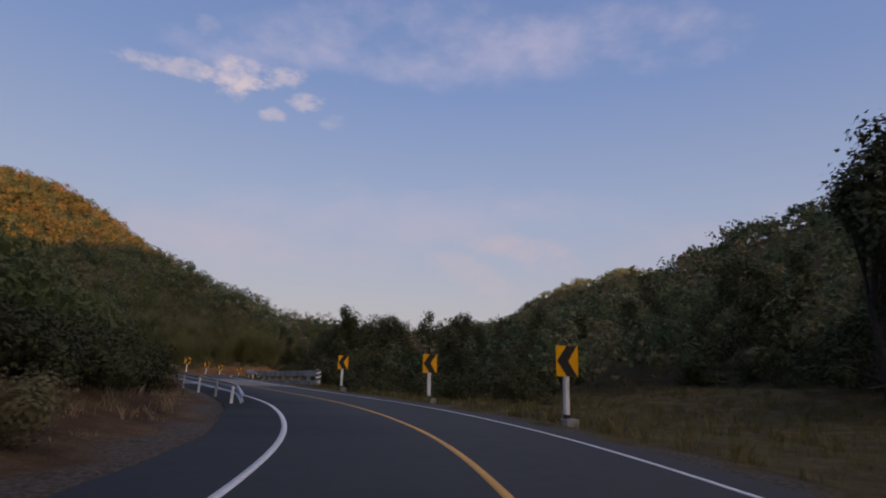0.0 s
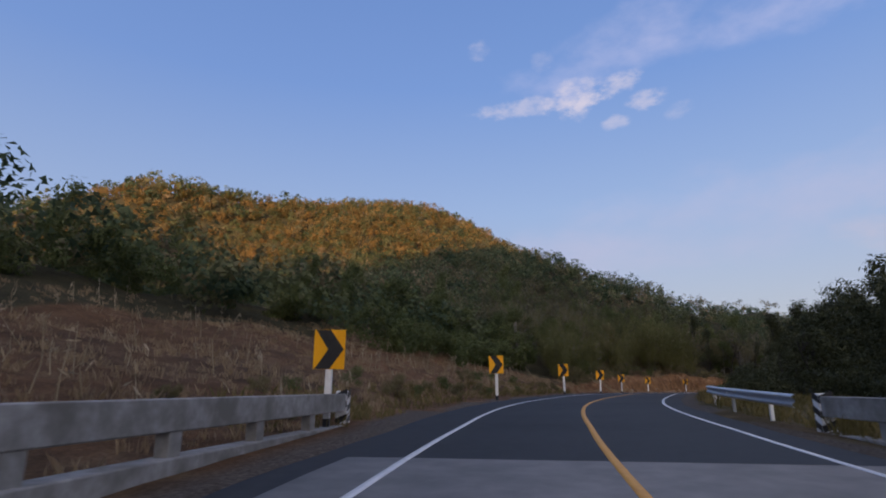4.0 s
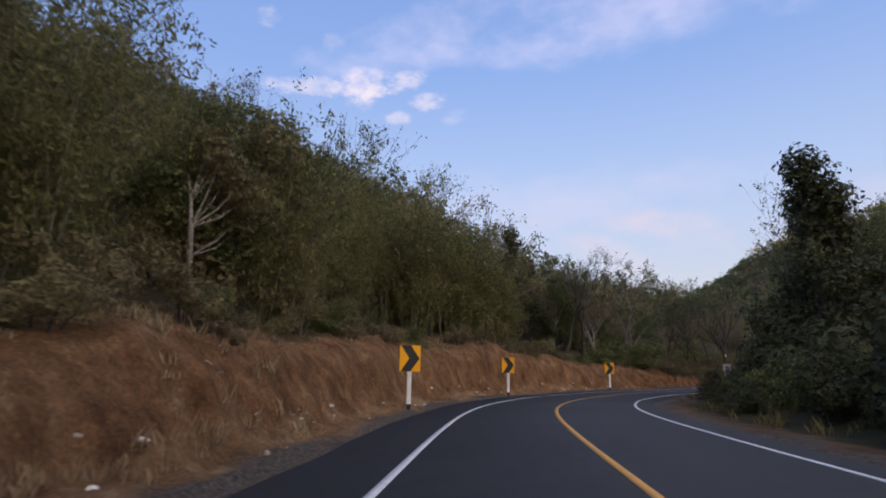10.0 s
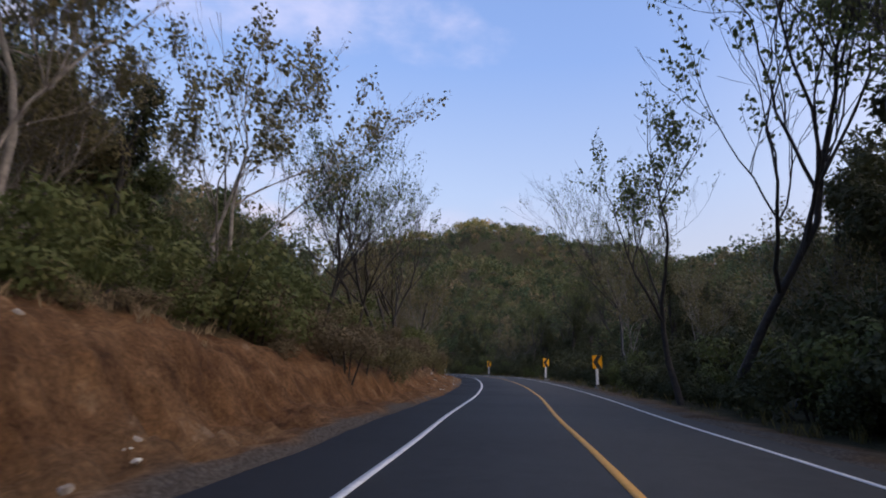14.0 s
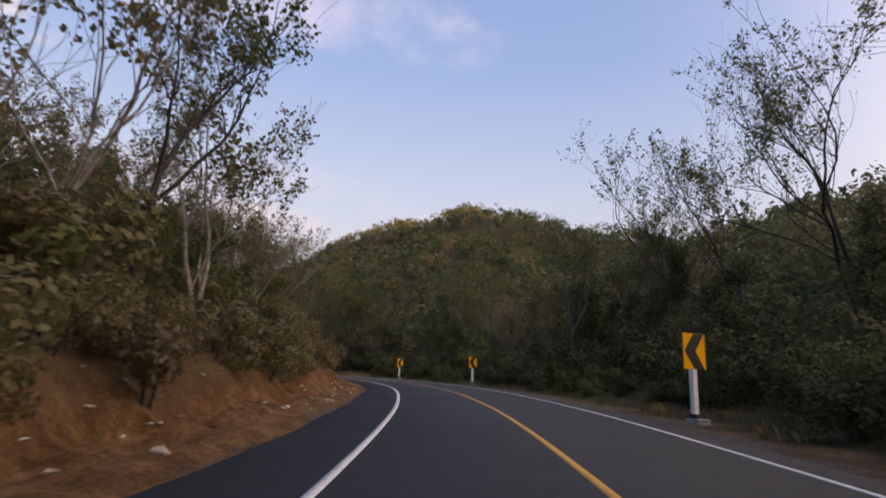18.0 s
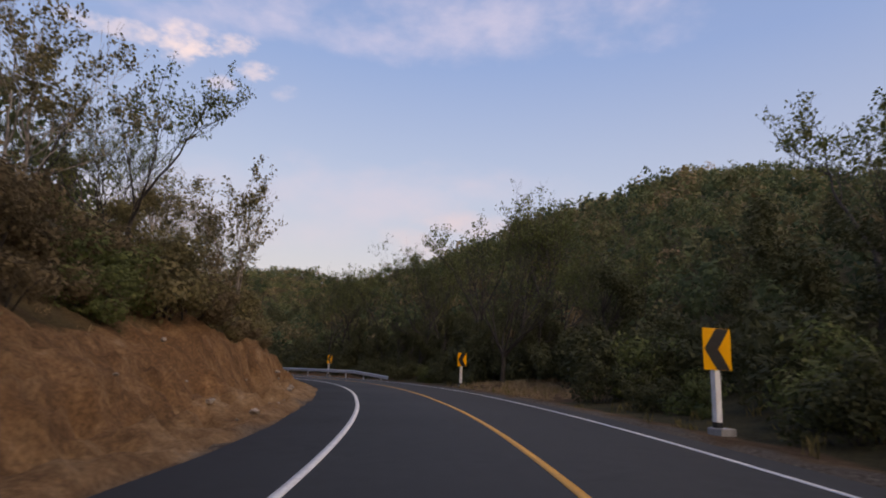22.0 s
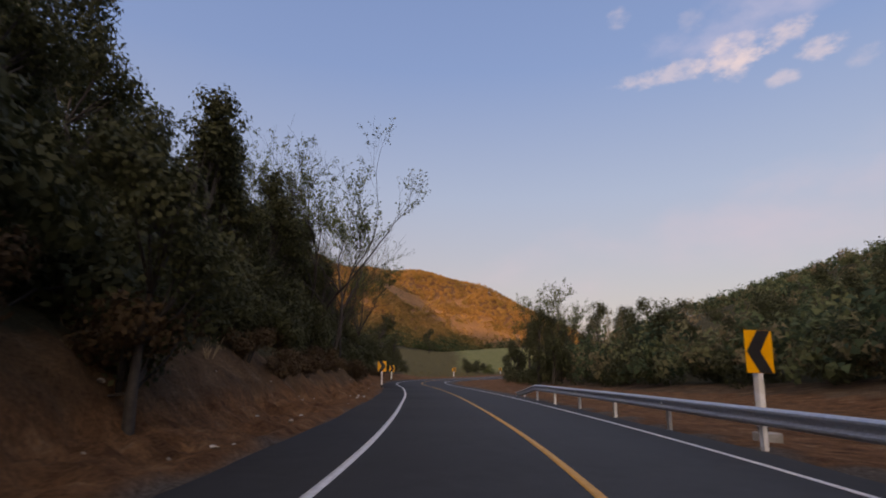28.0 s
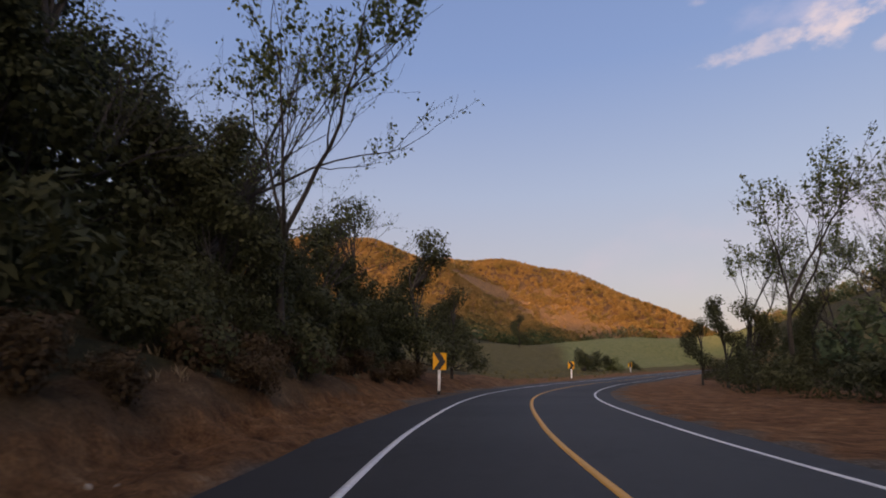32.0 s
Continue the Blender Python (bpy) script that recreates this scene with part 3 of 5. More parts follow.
def stripe(name, d0, d1, material, label, tau0=-6, tau1=45):
    ob = new(name, ribbon(name, tau0, tau1, d0, d1, 0.006, material, thick=0.004))
    ob.parent = road
    return tagged(ob, label)


stripe("edge_line", -3.02, -2.9, M_WHITE, "solid white painted edge line")
stripe("edge_line", 2.92, 3.03, M_WHITE, "solid white painted edge line")
stripe("centre_line", -0.065, 0.065, M_YELLOW, "solid yellow painted centre line")


def build_bank():
    """The cut bank along the left verge, with runnels worn into it."""
    tau = np.arange(8.0, 34.0, 0.02)
    ds = -np.concatenate([[4.15, 4.45], np.arange(4.75, 5.9, 0.19), np.arange(5.9, 7.2, 0.1), np.arange(7.2, 7.8, 0.2), np.arange(7.8, 10.6, 0.5)])
    ax = [np.interp(tau, TAU, AXIS[:, k]) for k in (0, 1)]
    rr = [np.interp(tau, TAU, RIGHT[:, k]) for k in (0, 1)]
    x, y = ax[0][:, None] + ds[None] * rr[0][:, None], ax[1][:, None] + ds[None] * rr[1][:, None]
    z, t, d = height(x, y)
    rel = np.clip((-d - 5.3) / 1.9, 0, 1)
    edge = 4 * rel * (1 - rel)
    s = t * 12.5
    bank = table(LEFT_BANK, t)
    gully = np.abs(np.sin(s * 1.9 + 2 * np.sin(s * 0.37))) * 0.5 + np.abs(np.sin(s * 4.3 + np.sin(s * 1.1))) * 0.3 + 0.2 * np.sin(s * 9.1)
    lump = np.array([noise.noise(Vector((a * 0.9, b * 0.9, c * 0.9))) + 0.55 * noise.noise(Vector((a * 2.7, b * 2.7, c * 2.7))) + 0.3 * noise.noise(Vector((a * 6.1, b * 6.1, c * 6.1))) for a, b, c in zip(x.ravel(), y.ravel(), z)])
    z = z + 0.05 - edge * bank * 0.24 * gully + lump * (0.26 + 0.2 * np.clip(np.minimum(t - 21.5, 27 - t), 0, 1)) * np.clip((-d - 4.9) / 0.6, 0, 1) * np.clip((10.4 - -d) / 2, 0, 1)
    z = np.where(-d < 4.9, np.interp(t, TAU, Z_ROAD) - 0.06, z)
    z = np.where(-d > 10.2, z - 0.25, z) - 0.5 * np.clip(1 - np.minimum(t - 8.0, 34.0 - t) / 0.35, 0, 1)
    push = (edge * 0.35 * (gully - 0.4) * np.clip(bank, 0, 1.5)).reshape(x.shape)
    x, y = x - push * rr[0][:, None], y - push * rr[1][:, None]
    me = quick_mesh("bank", np.stack([x.ravel(), y.ravel(), z], 1), grid_faces(len(tau), len(ds)), 4, M_GROUND, True)
    for name, values in (("soil", np.where(-d < 8.2, 1.0, 0.6) - 0.6 * np.clip((-d - 6.3) / 0.5, 0, 1) * ((t > 15.8) & (t < 21.5) | (t > 26.8))), ("green", np.zeros(len(z))), ("litter", np.where(-d > 8.0, 0.55, 0.0) + 0.35 * np.clip((-d - 6.3) / 0.8, 0, 1) * ((t > 15.8) & (t < 21.5) | (t > 26.8))), ("pale", (np.clip(np.minimum((t - 9.5) / 1.5, (15.3 - t) / 1.2), 0, 1) + (0.3 + 0.6 * np.clip((t - 20.5) / 3, 0, 1)) * np.clip(np.minimum((t - 15.5) / 1.5, (27.2 - t) / 0.8), 0, 1)) * (0.3 + 0.3 * np.clip(np.minimum(t - 21, 27 - t), 0, 1) + 0.6 * np.clip((6.25 + 0.3 * waves(x.ravel(), y.ravel(), 2.3, 3.0) - -d) / 0.35, 0, 1))), ("gravel", np.clip((5.55 - 0.45 * np.clip((t - 15) / 2, 0, 1) + 0.4 * waves(x.ravel(), y.ravel(), 1.7) - -d) / 0.9, 0, 0.8) * (1 - 0.6 * np.clip(np.minimum(t - 23.2, 27 - t), 0, 1)))):
        att = me.attributes.new(name, "FLOAT", "POINT")
        att.data.foreach_set("value", values.astype(np.float32))
    return tagged(new("bank", me), "cut bank of bare red-brown soil beside the road", "bank", kind="structure")


build_bank()
deck = new("bridge_deck", ribbon("bridge_deck", 3.55, 4.75, -3.9, 3.6, 0.003, M_DECK, thick=0.05, wander=0.05))
tagged(deck, "worn pale grey concrete strip of the bridge deck", "road", kind="structure")

# ---- signs, rails, bridge ----
def part(name, bm, material, parent, label=""):
    me = bpy.data.meshes.new(name)
    bm.to_mesh(me)
    bm.free()
    me.materials.append(material)
    ob = new(name, me)
    ob.parent = parent
    return tagged(ob, label) if label else ob


def box(sx, sy, sz, at=(0, 0, 0), bevel=0.0, bm=None):
    """A box with its middle at a place, its edges bevelled."""
    own = bmesh.new()
    bmesh.ops.create_cube(own, size=1, matrix=Matrix.Translation(at) @ Matrix.Diagonal((sx, sy, sz, 1)))
    if bevel:
        bmesh.ops.bevel(own, geom=own.edges[:], offset=bevel, segments=2, profile=0.5, affect="EDGES")
    if bm is None:
        return own
    tmp = bpy.data.meshes.new("tmp")
    own.to_mesh(tmp)
    own.free()
    bm.from_mesh(tmp)
    bpy.data.meshes.remove(tmp)
    return bm


def prism(outline, y0, y1):
    """A flat shape in x and z, given as an outline, with depth along y."""
    bm = bmesh.new()
    a = [bm.verts.new((x, y0, z)) for x, z in outline]
    b = [bm.verts.new((x, y1, z)) for x, z in outline]
    bm.faces.new(a)
    bm.faces.new(b[::-1])
    for i in range(len(a)):
        j = (i + 1) % len(a)
        bm.faces.new((a[j], a[i], b[i], b[j]))
    bmesh.ops.recalc_face_normals(bm, faces=bm.faces[:])
    return bm


def chevron_sign(point, label, footing=False, slim=0.15):
    """A chevron board on a square post, facing -y; point: 1 to the right, -1 to the left."""
    e = new("chevron_sign")
    bm = box(0.74, 0.012, 0.92, (0, -0.085, 1.82), 0.003)
    board = part("board", bm, M_SIGN, e, "yellow reflective sheet-metal board")
    h = 0.455
    s = point
    outline = [(-0.33 * s, h), (0.02 * s, h), (0.34 * s, 0.0), (0.02 * s, -h), (-0.33 * s, -h), (-0.03 * s, 0.0)]
    part("chevron", prism([(x, 1.82 + z) for x, z in outline], -0.0945, -0.0905), M_BLACK, board, "black arrow-shaped chevron")
    part("board_back", box(0.72, 0.006, 0.9, (0, -0.074, 1.82), 0.002), M_STEEL, board, "bare grey metal back")
    part("post", box(slim, slim, 1.95, (0, 0, 1.175), 0.02), M_POST, e, "white painted concrete post")
    part("base_band", box(slim + 0.006, slim + 0.006, 0.26, (0, 0, 0.13), 0.02), M_BLACK, e, "black painted foot of the post")
    if footing:
        part("footing", box(0.42, 0.42, 0.3, (0.1, 0.0, -0.02), 0.03), M_CONCRETE, e, "square concrete footing block")
    return tagged(e, label, "road sign", "chevron signs along the bend")


SIGNS_LEFT = [(2.0, 56.6), (5.1, 73.65), (9.5, 88.05), (14.0, 102.7), (18.35, 117.0), (25.3, 135.8), (34.1, 148.15), (47.3, 158.2), (118.35, 327.7), (102.55, 359.1), (95.1, 402.8), (90.6, 452.9)]
SIGNS_RIGHT = [(12.6, 13.4), (14.3, 25.15), (14.4, 38.0), (87.0, 168.9), (104.4, 180.9), (128.85, 202.3), (140.0, 218.9), (151.2, 243.4), (153.2, 270.5), (144.1, 297.9)]


def spot(x, y):
    z, tau, d = height([x], [y])
    return float(z[0]), float(tau[0]), float(d[0])


def place_signs():
    sign = chevron_sign(1, "yellow chevron board with black arrow on white post, dry verge")
    other = chevron_sign(-1, "yellow chevron board with black arrow on white post, concrete footing", True)
    for proto, places in ((sign, SIGNS_LEFT), (other, SIGNS_RIGHT)):
        for i, (x, y) in enumerate(places):
            z, tau, d = spot(x, y)
            back = along(tau - (3.0 if places is SIGNS_LEFT else 0.8), -1.65 if places is SIGNS_LEFT else d)
            turn = math.degrees(math.atan2(x - back.x, y - back.y)) + (-18 if places is SIGNS_RIGHT and tau > 10 else 0)
            m = pose(x, y, float(np.interp(tau, TAU, Z_ROAD)) - 0.02, random.uniform(-1.5, 1.5), random.uniform(-1.5, 1.5), -turn + random.uniform(-6, 6))
            if i == 0:
                proto.matrix_world = m
            else:
                copy_thing(proto, m)


place_signs()


def rail_profile(t=0.004):
    """The W of a steel crash barrier: offsets across and heights, front then back."""
    front = [(0.0, 0.155), (0.02, 0.15), (0.075, 0.11), (0.08, 0.075), (0.02, 0.03), (0.015, 0.0), (0.02, -0.03), (0.08, -0.075), (0.075, -0.11), (0.02, -0.15), (0.0, -0.155)]
    return front + [(a - t - 0.002, b) for a, b in reversed(front)]


def guard_rail(stations, side, label):
    """A barrier through stations of (tau, d, height of its middle); side: 1 where it faces right, -1 left."""
    e = new("guard_rail")
    e.location = along(stations[0][0], stations[0][1])
    st = np.array(stations, float)
    fine = np.arange(st[0, 0], st[-1, 0] + 0.01, 0.04)
    ds, hs = np.interp(fine, st[:, 0], st[:, 1]), np.interp(fine, st[:, 0], st[:, 2])
    ctr = np.array([along(t, d, h) for t, d, h in zip(fine, ds, hs)])
    right = sideways(ctr[:, :2]) * side
    prof = np.array(rail_profile())
    length = np.concatenate([[0], np.cumsum(np.linalg.norm(np.diff(ctr, axis=0), axis=1))])
    seg = 4.0
    count = int(math.ceil(length[-1] / seg))
    for k in range(count):
        lo, hi = k * seg, min((k + 1) * seg + 0.12, length[-1])
        at = np.linspace(lo, hi, 9)
        c = np.stack([np.interp(at, length, ctr[:, j]) for j in range(3)], 1)
        r = np.stack([np.interp(at, length, right[:, j]) for j in range(2)], 1)
        lap = 0.004 * (k % 2)
        rows = [[(cc[0] + rr[0] * (a + lap), cc[1] + rr[1] * (a + lap), cc[2] + b) for a, b in prof] for cc, rr in zip(c, r)]
        n = len(prof)
        v = np.array(rows).reshape(-1, 3) - np.array(e.location)
        f = [(i * n + j, i * n + (j + 1) % n, (i + 1) * n + (j + 1) % n, (i + 1) * n + j) for i in range(8) for j in range(n)]
        f += [tuple(range(n))[::-1], tuple(8 * n + j for j in range(n))]
        beam = new("beam", mesh_from("beam", v, f, M_STEEL))
        beam.parent = e
        if k == 0:
            tagged(beam, "galvanised corrugated steel beam")
        if k == count - 1 and hi - lo < 2:
            continue
        p = Vector(c[4])
        rr = Vector((r[4][0], r[4][1], 0))
        ang = math.atan2(r[4][1], r[4][0])
        gz = float(height([p.x - rr.x * 0.12], [p.y - rr.y * 0.12])[0][0]) - 0.15
        top = p.z + 0.12
        bm = box(0.09, 0.12, top - gz, (0, 0, (top + gz) / 2), 0.012)
        bmesh.ops.transform(bm, matrix=Matrix.Translation((p.x - rr.x * 0.12 - e.location.x, p.y - rr.y * 0.12 - e.location.y, -e.location.z)) @ Matrix.Rotation(ang, 4, "Z"), verts=bm.verts[:])
        part("rail_post", bm, M_POST if k % 2 == 0 else M_STEEL, e, "pale post under the beam" if k == 0 else "")
        bm = box(0.035, 0.035, 0.035, (0, 0, 0), 0.008)
        bmesh.ops.transform(bm, matrix=Matrix.Translation(p + rr * 0.03 - e.location) @ Matrix.Rotation(ang, 4, "Z"), verts=bm.verts[:])
        part("rail_bolt", bm, M_STEEL, e)
        if k % 2:
            bm = bmesh.new()
            bmesh.ops.create_cone(bm, cap_ends=True, segments=14, radius1=0.05, radius2=0.045, depth=0.02)
            bmesh.ops.transform(bm, matrix=Matrix.Translation(p + rr * 0.055 - e.location) @ Matrix.Rotation(ang, 4, "Z") @ Matrix.Rotation(math.pi / 2, 4, "Y"), verts=bm.verts[:])
            part("reflector", bm, M_POST, e, "small round white reflector")
    return tagged(e, label, "guard rail")


guard_rail([(1.7, -3.98, 0.28), (1.9, -4.05, 0.45), (2.8, -4.5, 0.52), (3.75, -5.1, 0.55)], 1, "galvanised steel guard rail leading up to the bridge")
guard_rail([(5.25, 4.6, 0.55), (6.3, 4.8, 0.55), (6.75, 5.3, 0.5), (7.1, 6.0, 0.25)], -1, "galvanised steel guard rail with flared end beside grass")
guard_rail([(25.7, 4.25, 0.2), (26.3, 4.4, 0.58), (27.2, 4.2, 0.58), (28.9, 3.85, 0.58), (30.05, 3.85, 0.6), (30.25, 3.9, 0.6), (30.65, 4.0, 0.06)], -1, "long galvanised steel guard rail round the outside of a bend")


def parapet(tau0, tau1, d, label):
    """A concrete bridge parapet: a top beam on short uprights over a kerb, with striped end blocks."""
    a, b = along(tau0, d), along(tau1, d)
    long = (b - a).length
    e = new("bridge_parapet")
    e.matrix_world = Matrix.Translation(a) @ Matrix.Rotation(math.atan2(b.y - a.y, b.x - a.x), 4, "Z")
    rise = b.z - a.z
    part("kerb", box(long, 0.4, 0.3, (long / 2, 0, 0.05 + rise / 2), 0.02), M_CONCRETE, e)
    part("top_beam", box(long - 0.5, 0.24, 0.42, (long / 2, 0, 0.72 + rise / 2), 0.02), M_CONCRETE, e, "grey weathered concrete beam")
    n = max(2, int(long / 2.1))
    for i in range(1, n):
        part("upright", box(0.28, 0.2, 0.36, (long * i / n, 0, 0.36 + rise / 2), 0.015), M_CONCRETE, e)
    for x in (0.13, long - 0.13):
        block = part("end_block", box(0.26, 0.3, 0.98, (x, 0, 0.5 + rise / 2), 0.02), M_POST, e, "white end block with black slanting stripes")
        for k in range(3):
            z = 0.18 + 0.3 * k + rise / 2
            for y0, y1 in ((-0.153, -0.149), (0.149, 0.153)):
                part("stripe", prism([(x - 0.125, z), (x + 0.125, z + 0.12), (x + 0.125, z + 0.27), (x - 0.125, z + 0.15)], y0, y1), M_BLACK, block)
            ends = prism([(-0.145, z), (0.145, z + 0.12), (0.145, z + 0.27), (-0.145, z + 0.15)], -0.133, -0.129)
            bmesh.ops.transform(ends, matrix=Matrix.Translation((x, 0, 0)) @ Matrix.Rotation(-math.pi / 2, 4, "Z"), verts=ends.verts[:])
            part("stripe", ends, M_BLACK, block)
    return tagged(e, label, "bridge parapet")


parapet(4.02, 5.2, -6.0, "weathered concrete bridge parapet with striped ends")
parapet(3.55, 5.2, 4.85, "weathered concrete bridge parapet with striped ends")


def far_lane_sign():
    """A board for the oncoming lane, of which only the back shows."""
    ob = chevron_sign(-1, "chevron board seen from its pale bare back, leaning white post", slim=0.09)
    z, tau, d = spot(54.6, 153.0)
    ob.matrix_world = pose(54.6, 153.0, z - 0.03, 2, -3, heading(tau) + 238)
    return ob


far_lane_sign()

# ---- trees, shrubs, grass ----
def spray_quads(centres, size, rng, long=1.5, droop=0.0, out=None):
    """Pointed leaves or sprays, one at each place: verts and faces of four corners. out: the ways they face, loosely; else at random."""
    n = len(centres)
    a = rng.normal(size=(n, 3))
    a[:, 2] -= droop
    face = rng.normal(size=(n, 3))
    if out is not None:
        face = out + 0.45 * face
        a -= face * ((a * face).sum(1) / ((face * face).sum(1) + 1e-9))[:, None]
    a /= np.linalg.norm(a, axis=1)[:, None] + 1e-9
    b = np.cross(a, face)
    b /= np.linalg.norm(b, axis=1)[:, None] + 1e-9
    s = (np.broadcast_to(size, (n,)) * rng.uniform(0.6, 1.4, n))[:, None]
    u, v = a * s * long * 0.5, b * s * 0.5
    k = rng.uniform(-0.3, 0.3, n)[:, None]
    verts = np.stack([centres - u, centres - v + u * k, centres + u, centres + v + u * k], 1).reshape(-1, 3)
    return verts, np.arange(4 * n).reshape(n, 4)


def spray_triangles(centres, size, rng, long=1.5, out=None):
    """Pointed sprays of three corners for foliage that stays at a distance."""
    v, f = spray_quads(centres, size, rng, long, 0.0, out)
    v = v.reshape(-1, 4, 3)
    v[:, 1], v[:, 2] = v[:, 1] + (v[:, 2] - v[:, 0]) * 0.28, v[:, 3] + (v[:, 2] - v[:, 0]) * 0.12
    return v[:, :3].reshape(-1, 3), np.arange(3 * len(v)).reshape(-1, 3)


def crown_points(centre, radius, squash, n, rng):
    """Places in the outer shell of a lumpy ball, and the ways out of it."""
    d = rng.normal(size=(n, 3))
    d /= np.linalg.norm(d, axis=1)[:, None]
    r = rng.uniform(0.2, 1.0, n) ** 0.45 * radius * (1 + 0.3 * np.sin(d[:, 0] * 5 + radius * 9) * np.cos(d[:, 1] * 4 + d[:, 2] * 3))
    p = d * r[:, None]
    p[:, 2] *= squash
    return p + centre, d


class Wood:
    """Tapered limbs gathered into one mesh."""

    def __init__(self):
        self.v, self.f, self.tips, self.cuts = [], [], [], []

    def limb(self, pts, r0, r1, sides=6):
        base, n = len(self.v), len(pts)
        self.cuts.append((base, len(self.f)))
        for i, p in enumerate(pts):
            ahead = (pts[min(i + 1, n - 1)] - pts[max(i - 1, 0)]).normalized()
            u = ahead.orthogonal().normalized()
            w = ahead.cross(u)
            r = r0 + (r1 - r0) * i / (n - 1)
            for k in range(sides):
                a = 2 * math.pi * k / sides
                self.v.append(p + (u * math.cos(a) + w * math.sin(a)) * r)
        for i in range(n - 1):
            for k in range(sides):
                j = (k + 1) % sides
                self.f.append((base + i * sides + k, base + i * sides + j, base + (i + 1) * sides + j, base + (i + 1) * sides + k))

    def grow(self, rnd, start, way, length, radius, level, up=0.12, spread=0.75, kids=(3, 5)):
        """A limb with its side limbs, level by level; the ends of the last are kept for leaves."""
        pts, p, d = [start], start.copy(), way.normalized()
        steps = 5 if level > 1 else 4 if level else 3
        for _ in range(steps):
            d = (d + Vector((rnd.gauss(0, 0.16), rnd.gauss(0, 0.16), rnd.gauss(0, 0.1) + up * 0.5))).normalized()
            p = p + d * (length / steps)
            pts.append(p.copy())
        end = radius * (0.45 if level else 0.3)
        self.limb(pts, radius, max(0.006, end), 7 if level > 2 else 5 if level else 3)
        if level == 0:
            self.tips += [pts[-1], pts[-2], pts[1]]
            return
        for _ in range(rnd.randint(*kids)):
            t = rnd.uniform(0.35, 1.0)
            i = min(int(t * steps), steps - 1)
            q = pts[i].lerp(pts[i + 1], t * steps - i)
            side = Vector((rnd.gauss(0, 1), rnd.gauss(0, 1), rnd.gauss(0.15, 0.5))).normalized()
            nd = (d * (1 - spread * 0.5) + side * spread + Vector((0, 0, up))).normalized()
            self.grow(rnd, q, nd, length * rnd.uniform(0.5, 0.78), radius * 0.5 * (1.1 - 0.4 * t), level - 1, up, spread, kids)
        self.grow(rnd, pts[-1], d, length * 0.6, end, level - 1, up, spread, kids)


def finish_plant(name, wood, leaves, size, bark, leaf, label, category, rng, long=1.5, droop=0.3, out=None):
    e = new(name)
    t = new("trunk", mesh_from("trunk", wood.v, wood.f, bark, True))
    t.parent = e
    if len(leaves):
        v, f = spray_quads(np.array(leaves), size, rng, long, droop, out)
        c = new("crown", quick_mesh("crown", v, f, 4, leaf))
        c.parent = e
    return tagged(e, label, category)


def bare_tree(seed, tall, leaves_each, leaf, bark, label, stems=1):
    """A thin-crowned dry-season tree with a web of twigs and tufts of leaves at some of their ends."""
    rnd, rng = random.Random(seed), np.random.default_rng(seed)
    w = Wood()
    for k in range(stems):
        lean = Vector((rnd.gauss(0, 0.14 + 0.12 * (stems > 1)), rnd.gauss(0, 0.14 + 0.12 * (stems > 1)), 1)).normalized()
        w.grow(rnd, Vector((rnd.gauss(0, 0.25) * (stems > 1), rnd.gauss(0, 0.25) * (stems > 1), -0.4)), lean, tall * 0.5, tall * 0.013 / stems ** 0.4, 4 if stems < 3 else 3, 0.16, 0.6, (2, 4) if stems < 3 else (3, 5))
    leaves = []
    for t in w.tips:
        full = 0.5 + 0.5 * math.sin(t.x * 1.9 + seed) * math.cos(t.y * 2.3 + t.z * 1.1)
        if full > 0.4 and rnd.random() < 0.75:
            for _ in range(round(leaves_each * 2.6 * rnd.uniform(0.6, 1.5))):
                leaves.append(np.array(t) + rng.normal(0, 0.1, 3) - (0, 0, 0.06))
    return finish_plant("bare_tree", w, leaves, 0.086, bark, leaf, label, "tree", rng)


def spreading_tree(seed, leaf, bark, label, fork_at=2.7, thick=1.0, size=0.1):
    """A short-trunked tree that forks low into long bare limbs, with few leaves at the twigs' ends."""
    rnd, rng = random.Random(seed), np.random.default_rng(seed)
    w = Wood()
    fork = Vector((0.15, 0.1, fork_at))
    w.limb([Vector((0, 0, -0.4)), Vector((0.1, 0.0, 0.3 * fork_at)), Vector((0.02, 0.08, 0.67 * fork_at)), fork], 0.19 * thick, 0.14 * thick, 8)
    for k in range(6):
        a = k * 1.05 + rnd.uniform(-0.25, 0.25)
        rise = rnd.uniform(0.55, 1.25)
        w.grow(rnd, fork - Vector((0, 0, rnd.uniform(0, 0.7))), Vector((math.cos(a), math.sin(a), rise)), rnd.uniform(3.6, 4.8), 0.09 * thick, 3, 0.14, 0.55, (3, 4))
    leaves = []
    for t in w.tips:
        if math.sin(t.x * 1.3 + seed) * math.cos(t.y * 1.7) > -0.2 and rnd.random() < 0.5:
            leaves += [np.array(t) + rng.normal(0, 0.1, 3) - (0, 0, 0.06) for _ in range(rnd.randint(2, 4))]
    return finish_plant("bare_tree", w, leaves, size, bark, leaf, label, "tree", rng)


